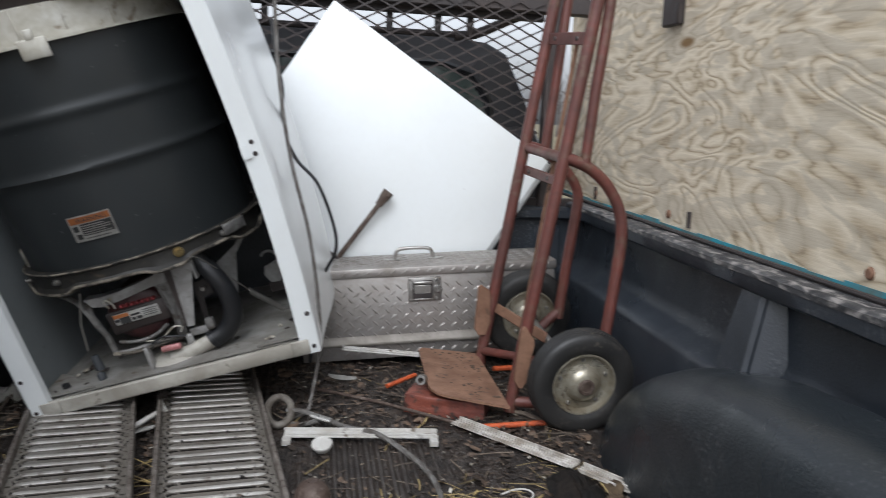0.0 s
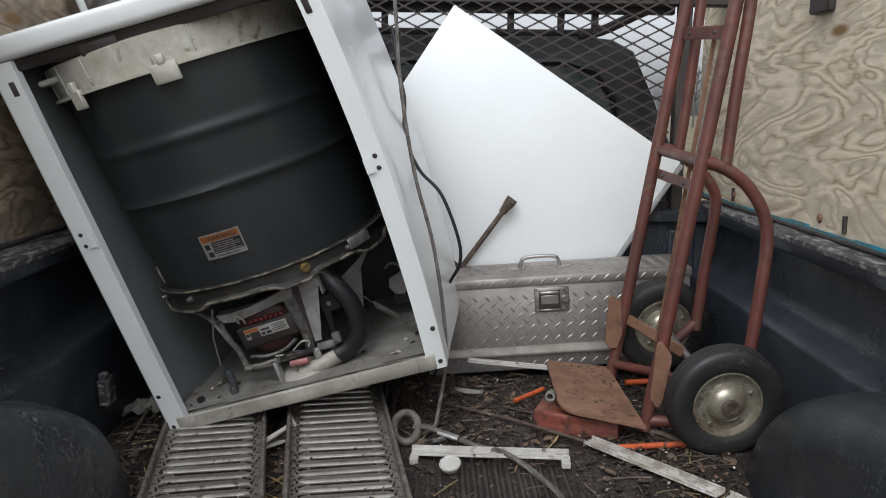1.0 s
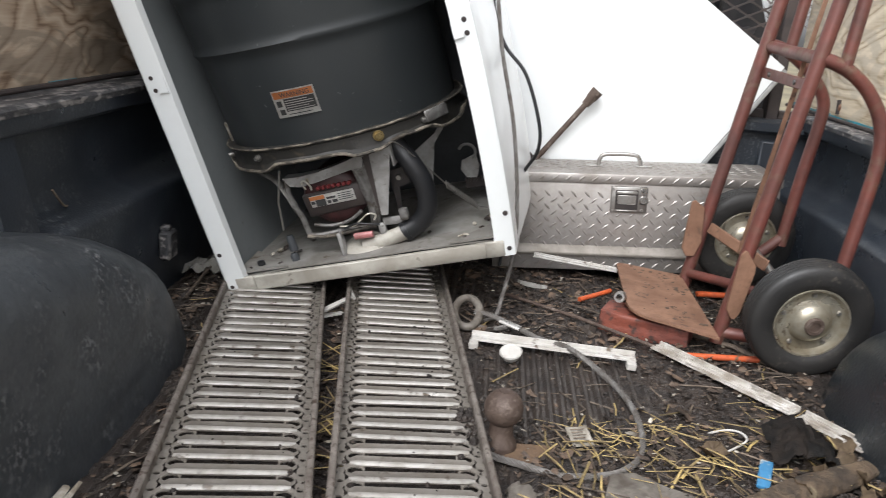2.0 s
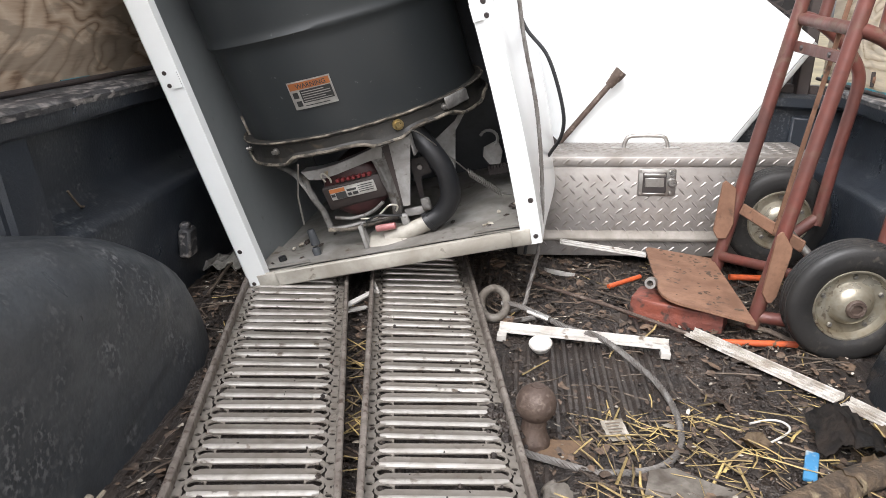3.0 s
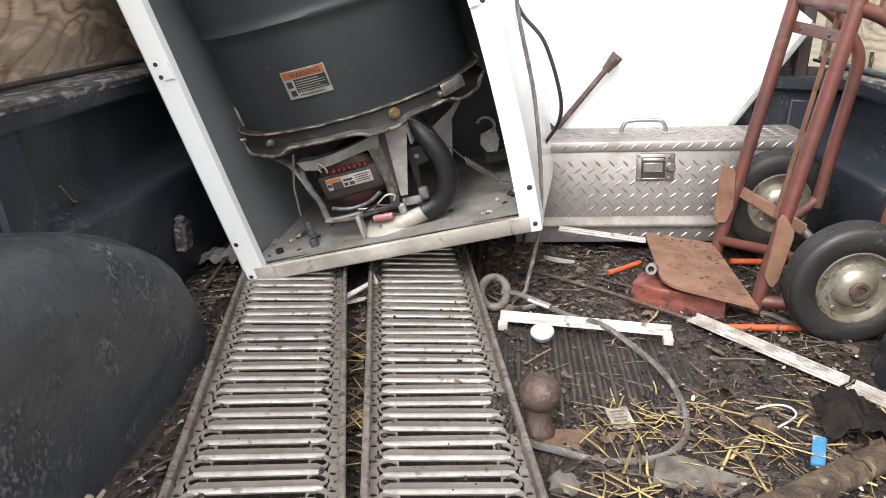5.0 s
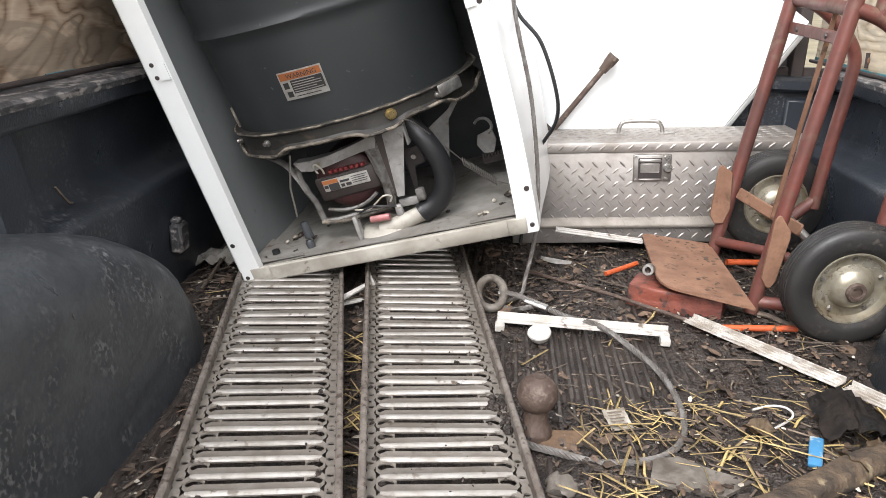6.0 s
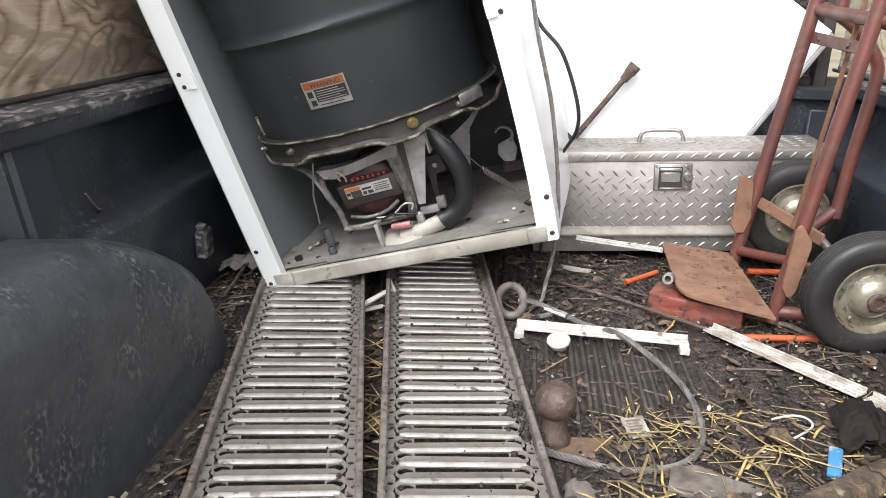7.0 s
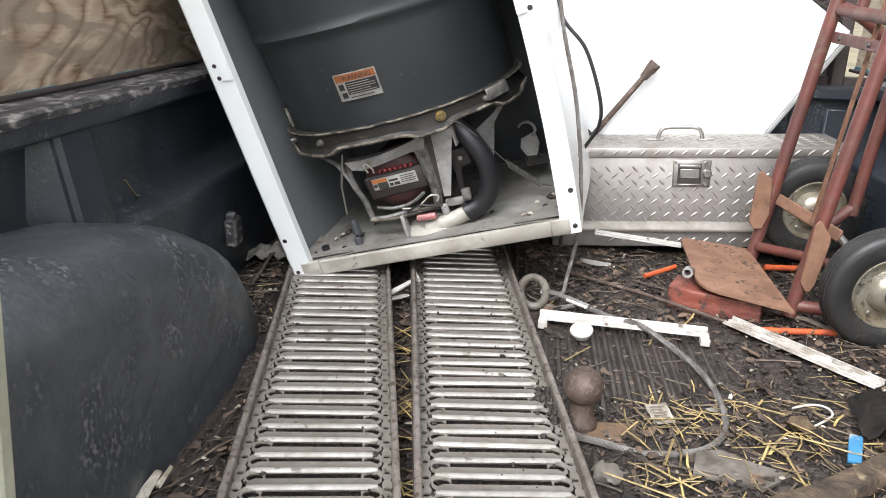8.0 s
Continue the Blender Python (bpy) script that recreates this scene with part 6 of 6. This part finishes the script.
bm = B()
n = 12
lo, hi = [], []
for k in range(n + 1):
    a = radians(200 + 100 * k / n)
    lo.append(bm.verts.new((0.345 + 0.055 * math.cos(a), 2.255 + 0.055 * math.sin(a), 0.022)))
    w = 0.018 * math.sin(math.pi * k / n)
    hi.append(bm.verts.new((0.345 + (0.055 - w) * math.cos(a), 2.255 + (0.055 - w) * math.sin(a), 0.030)))
for k in range(n):
    bm.faces.new((lo[k], lo[k + 1], hi[k + 1], hi[k]))
bmesh.ops.solidify(bm, geom=bm.faces[:], thickness=0.002)
solo("plastic_shard", bm, WHITEP, (0.34, 2.2, 0.02), "curved white plastic shard in the dirt", "shard")
scrap = thing("paper_scrap", (0.392, 1.405, 0.012), "small torn white printed paper scrap", "paper")
bm = B()
bmesh.ops.create_grid(bm, x_segments=6, y_segments=6, size=0.5)
PS = Matrix.Translation((0.392, 1.405, 0.020)) @ pose(0, 0, 0, 8, -4, 12)
for q in bm.verts:
    q.co = PS @ Vector((q.co.x * 0.040 * (1 + 0.1 * noise.noise(q.co * 5)), q.co.y * 0.055, 0.004 * noise.noise((q.co.x * 3, q.co.y * 3, 1))))
part("sheet", bm, PALE, scrap)
for k in range(5):
    bm = B()
    box(bm, -0.014, 0.012 - 0.004 * (k % 2), -0.0012, 0.0012, 0.0022, 0.0026, 0, PS @ Matrix.Translation((0, -0.016 + k * 0.008, 0.0012)))
    part("print_bar", bm, TWIG, scrap)
bm = B()
box(bm, -0.011, 0.011, -0.040, 0.036, 0.0, 0.008, 0.003, Matrix.Translation((0.697, 1.342, 0.020)) @ pose(0, 0, 0, 8, 0, -20), segs=2)
solo("blue_plastic_piece", bm, BLUE, (0.698, 1.35, 0.015), "light blue plastic piece among straw", "plastic piece")
bm = B()
tube(bm, smooth_path([(0.634, 1.470, 0.022), (0.668, 1.482, 0.026), (0.690, 1.476, 0.028), (0.699, 1.460, 0.026), (0.688, 1.440, 0.024), (0.645, 1.404, 0.020)], 6), 0.0021, 8)
solo("wire_hook", bm, WHITEP, (0.67, 1.45, 0.02), "bent white plastic-coated wire hook", "hook")
# old glove-like ribbed rubber scrap
bm = B()
n = 18
rowsb = []
for j in range(13):
    t = j / 12
    rowsb.append([bm.verts.new((0.735 + 0.105 * i / n, 1.505 - 0.125 * t - 0.02 * (i / n), 0.020 + 0.050 * math.sin(math.pi * min(1, i / n * 0.9 + 0.05)) * (1 - 0.3 * t) + 0.003 * math.sin(i * 2.4 + 0.6 * t))) for i in range(n + 1)])
for a, b in zip(rowsb, rowsb[1:]):
    for i in range(n):
        bm.faces.new((a[i], a[i + 1], b[i + 1], b[i]))
bmesh.ops.solidify(bm, geom=bm.faces[:], thickness=0.004)
for q in bm.verts:
    q.co += Vector((0.8, 0.8, 1)) * (0.012 * noise.noise(q.co * 24) + 0.006 * noise.noise(q.co * 70))
solo("rubber_scrap", bm, CHAR, (0.78, 1.44, 0.02), "crumpled ribbed brown-black rubber scrap", "rubber scrap", smooth=60)
# rotten split pole at the low corner
bm = B()
path = smooth_path([(0.46, 1.085, 0.018), (0.54, 1.150, 0.020), (0.64, 1.222, 0.024), (0.74, 1.292, 0.026), (0.84, 1.362, 0.026), (0.885, 1.398, 0.022)], 14)
tube(bm, path, 0.027, 22, 0.9, 0.7)
for q in bm.verts:
    u = (q.co.x * 0.8 + q.co.y * 0.6)
    v = (q.co.y * 0.8 - q.co.x * 0.6)
    q.co.z += 0.006 * noise.noise((u * 6, v * 60, 1)) + 0.003 * noise.noise((u * 30, v * 150, q.co.z * 90))
    q.co += Vector((0.6, -0.8, 0)) * 0.008 * noise.noise((u * 9, q.co.z * 40, 4))
solo("wooden_pole", bm, ROTTEN, (0.7, 1.27, 0.018), "rotten brown split pole lying in straw", "wooden pole")
bm = B()
tube(bm, [(0.69, 2.02, 0.012), (0.80, 1.93, 0.02), (0.86, 1.86, 0.014)], 0.010, 8, 0.8, 0.6)
solo("wood_stake", bm, TWIG, (0.78, 1.94, 0.012), "split grey stick under the hand truck", "stick")
# white folded sheet between the ramps
bm = B()
prism(bm, [(0, 0), (0.055, 0.105), (0.048, 0.115), (-0.005, 0.02)], 0, 0.004, Matrix.Translation((-0.165, 1.80, 0.035)) @ pose(0, 0, 0, 8, 5, 0))
prism(bm, [(-0.005, 0.0), (0.06, 0.06), (0.05, 0.075), (-0.01, 0.03)], 0, 0.003, Matrix.Translation((-0.168, 1.79, 0.028)) @ pose(0, 0, 0, -6, 0, 8))
tube(bm, [(-0.105, 1.905, 0.045), (-0.135, 1.985, 0.055)], 0.004, 6)
solo("folded_trim", bm, WHITEP, (-0.15, 1.85, 0.03), "bent white trim piece between the ramps", "trim")
# rag and wire by the far end of the wheel well
bm = B()
bmesh.ops.create_grid(bm, x_segments=22, y_segments=18, size=0.5)
for q in bm.verts:
    u, v = q.co.x, q.co.y
    edge = 1 + 0.25 * noise.noise((math.atan2(v, u) * 1.3, 4, 2))
    fold = 0.030 * abs(noise.noise((u * 3.2 + 5, v * 2.0, 1))) + 0.014 * abs(noise.noise((u * 7, v * 5 + 3, 2))) + 0.018 * max(0, 1 - 4 * (u * u + v * v))
    q.co = (-0.530 + 0.135 * u * edge, 2.09 + 0.115 * v * edge, 0.014 + fold)
bmesh.ops.solidify(bm, geom=bm.faces[:], thickness=0.0015)
solo("crumpled_rag", bm, RAG, (-0.535, 2.10, 0.01), "crumpled grey rag on the floor by the side wall", "rag")
bm = B()
tube(bm, smooth_path([(-0.500, 1.870, 0.018), (-0.505, 1.95, 0.022), (-0.510, 2.05, 0.03), (-0.50, 2.11, 0.03)], 5), 0.004, 7)
solo("loose_wire", bm, TWIG, (-0.50, 1.95, 0.015), "pale stiff wire on the floor", "wire")
bm = B()
box(bm, -0.575, -0.545, 1.885, 1.935, 0.095, 0.165, 0.006)
box(bm, -0.575, -0.552, 1.895, 1.92, 0.16, 0.178, 0.005)
solo("tie_down_cleat", bm, RAILTOP, (-0.575, 1.91, 0.095), "worn grey tie-down cleat on the bed side", "cleat")
bm = B()
tube(bm, smooth_path([(-0.628, 1.585, 0.292), (-0.622, 1.56, 0.30), (-0.626, 1.53, 0.335)], 4), 0.0025, 6)
solo("bent_wire", bm, TWIG, (-0.625, 1.55, 0.29), "short bent wire on the bed side ledge", "wire")
# pale wood splinter on the floor near the wheel well
bm = B()
tube(bm, [(-0.372, 1.02, 0.012), (-0.366, 1.07, 0.028)], 0.010, 7, 0.6, 0.6)
tube(bm, [(-0.36, 1.05, 0.016), (-0.352, 1.082, 0.03)], 0.006, 6, 0.6, 0.6)
solo("wood_splinter", bm, PALE, (-0.368, 1.04, 0.01), "pale wood splinter on the dirt", "splinter")
# crushed paper and a grey flat stone
bm = B()
bmesh.ops.create_icosphere(bm, subdivisions=3, radius=1, matrix=Matrix.Translation((0.288, 1.205, 0.018)) @ Matrix.Diagonal((0.028, 0.026, 0.009, 1)))
for q in bm.verts:
    q.co += Vector((1, 1, 0.7)) * 0.010 * noise.noise(q.co * 70)
solo("crushed_paper", bm, CLEAT, (0.288, 1.205, 0.01), "crushed pale paper lump in straw", "paper")
bm = B()
prism(bm, [(-0.075, -0.03), (0.03, -0.045), (0.085, 0.0), (0.03, 0.018), (-0.02, 0.045), (-0.06, 0.03)], 0, 0.006, Matrix.Translation((0.49, 1.25, 0.016)) @ pose(0, 0, 0, 3, 2, 0))
solo("plastic_sheet_scrap", bm, CLEAT, (0.49, 1.25, 0.015), "flat grey plastic sheet scrap, muddy", "plastic sheet")
# upright stake by the wheel well
bm = B()
box(bm, -0.375, -0.312, 0.69, 0.712, 0.0, 0.70, 0.004)
for q in bm.verts:
    q.co.x += 0.05 * (q.co.z - 0.5)
solo("wooden_stake", bm, STAKE, (-0.34, 0.70, 0.0), "pale greenish wooden stake standing beside the wheel well", "stake")

# curled dry leaves in the corner by the wheel well
rg = random.Random(77)
for x, y, r in ((0.875, 1.475, 0.046), (0.850, 1.395, 0.034), (0.880, 1.340, 0.042), (0.790, 1.335, 0.030), (0.620, 1.400, 0.030), (0.745, 1.300, 0.036), (0.845, 1.270, 0.040)):
    bm = B()
    n = 14
    m = Matrix.Translation((x, y, ground_height(x, y) + 0.012)) @ pose(0, 0, 0, rg.uniform(-20, 20), rg.uniform(-20, 20), rg.uniform(0, 360))
    mid = bm.verts.new(m @ Vector((0, 0, -0.06 * r)))
    inner, outer = [], []
    for k in range(n):
        a = 2 * math.pi * k / n
        lobe = r * (1.0 if k % 2 else 0.68) * rg.uniform(0.8, 1.15)
        inner.append(bm.verts.new(m @ Vector((0.45 * r * math.cos(a), 0.35 * r * math.sin(a), 0.05 * r * math.cos(3 * a)))))
        outer.append(bm.verts.new(m @ Vector((lobe * math.cos(a), 0.75 * lobe * math.sin(a), r * (0.15 + 0.25 * math.sin(2 * a + x * 40) + rg.uniform(-0.1, 0.2))))))
    for k in range(n):
        j = (k + 1) % n
        bm.faces.new((mid, inner[k], inner[j]))
        bm.faces.new((inner[k], outer[k], outer[j], inner[j]))
    bmesh.ops.solidify(bm, geom=bm.faces[:], thickness=0.0008)
    solo("dry_leaf", bm, DRYLEAF, (x, y, 0.01), "curled dry brown leaf lying on dirt and straw", "leaf", "dry leaves", smooth=50)
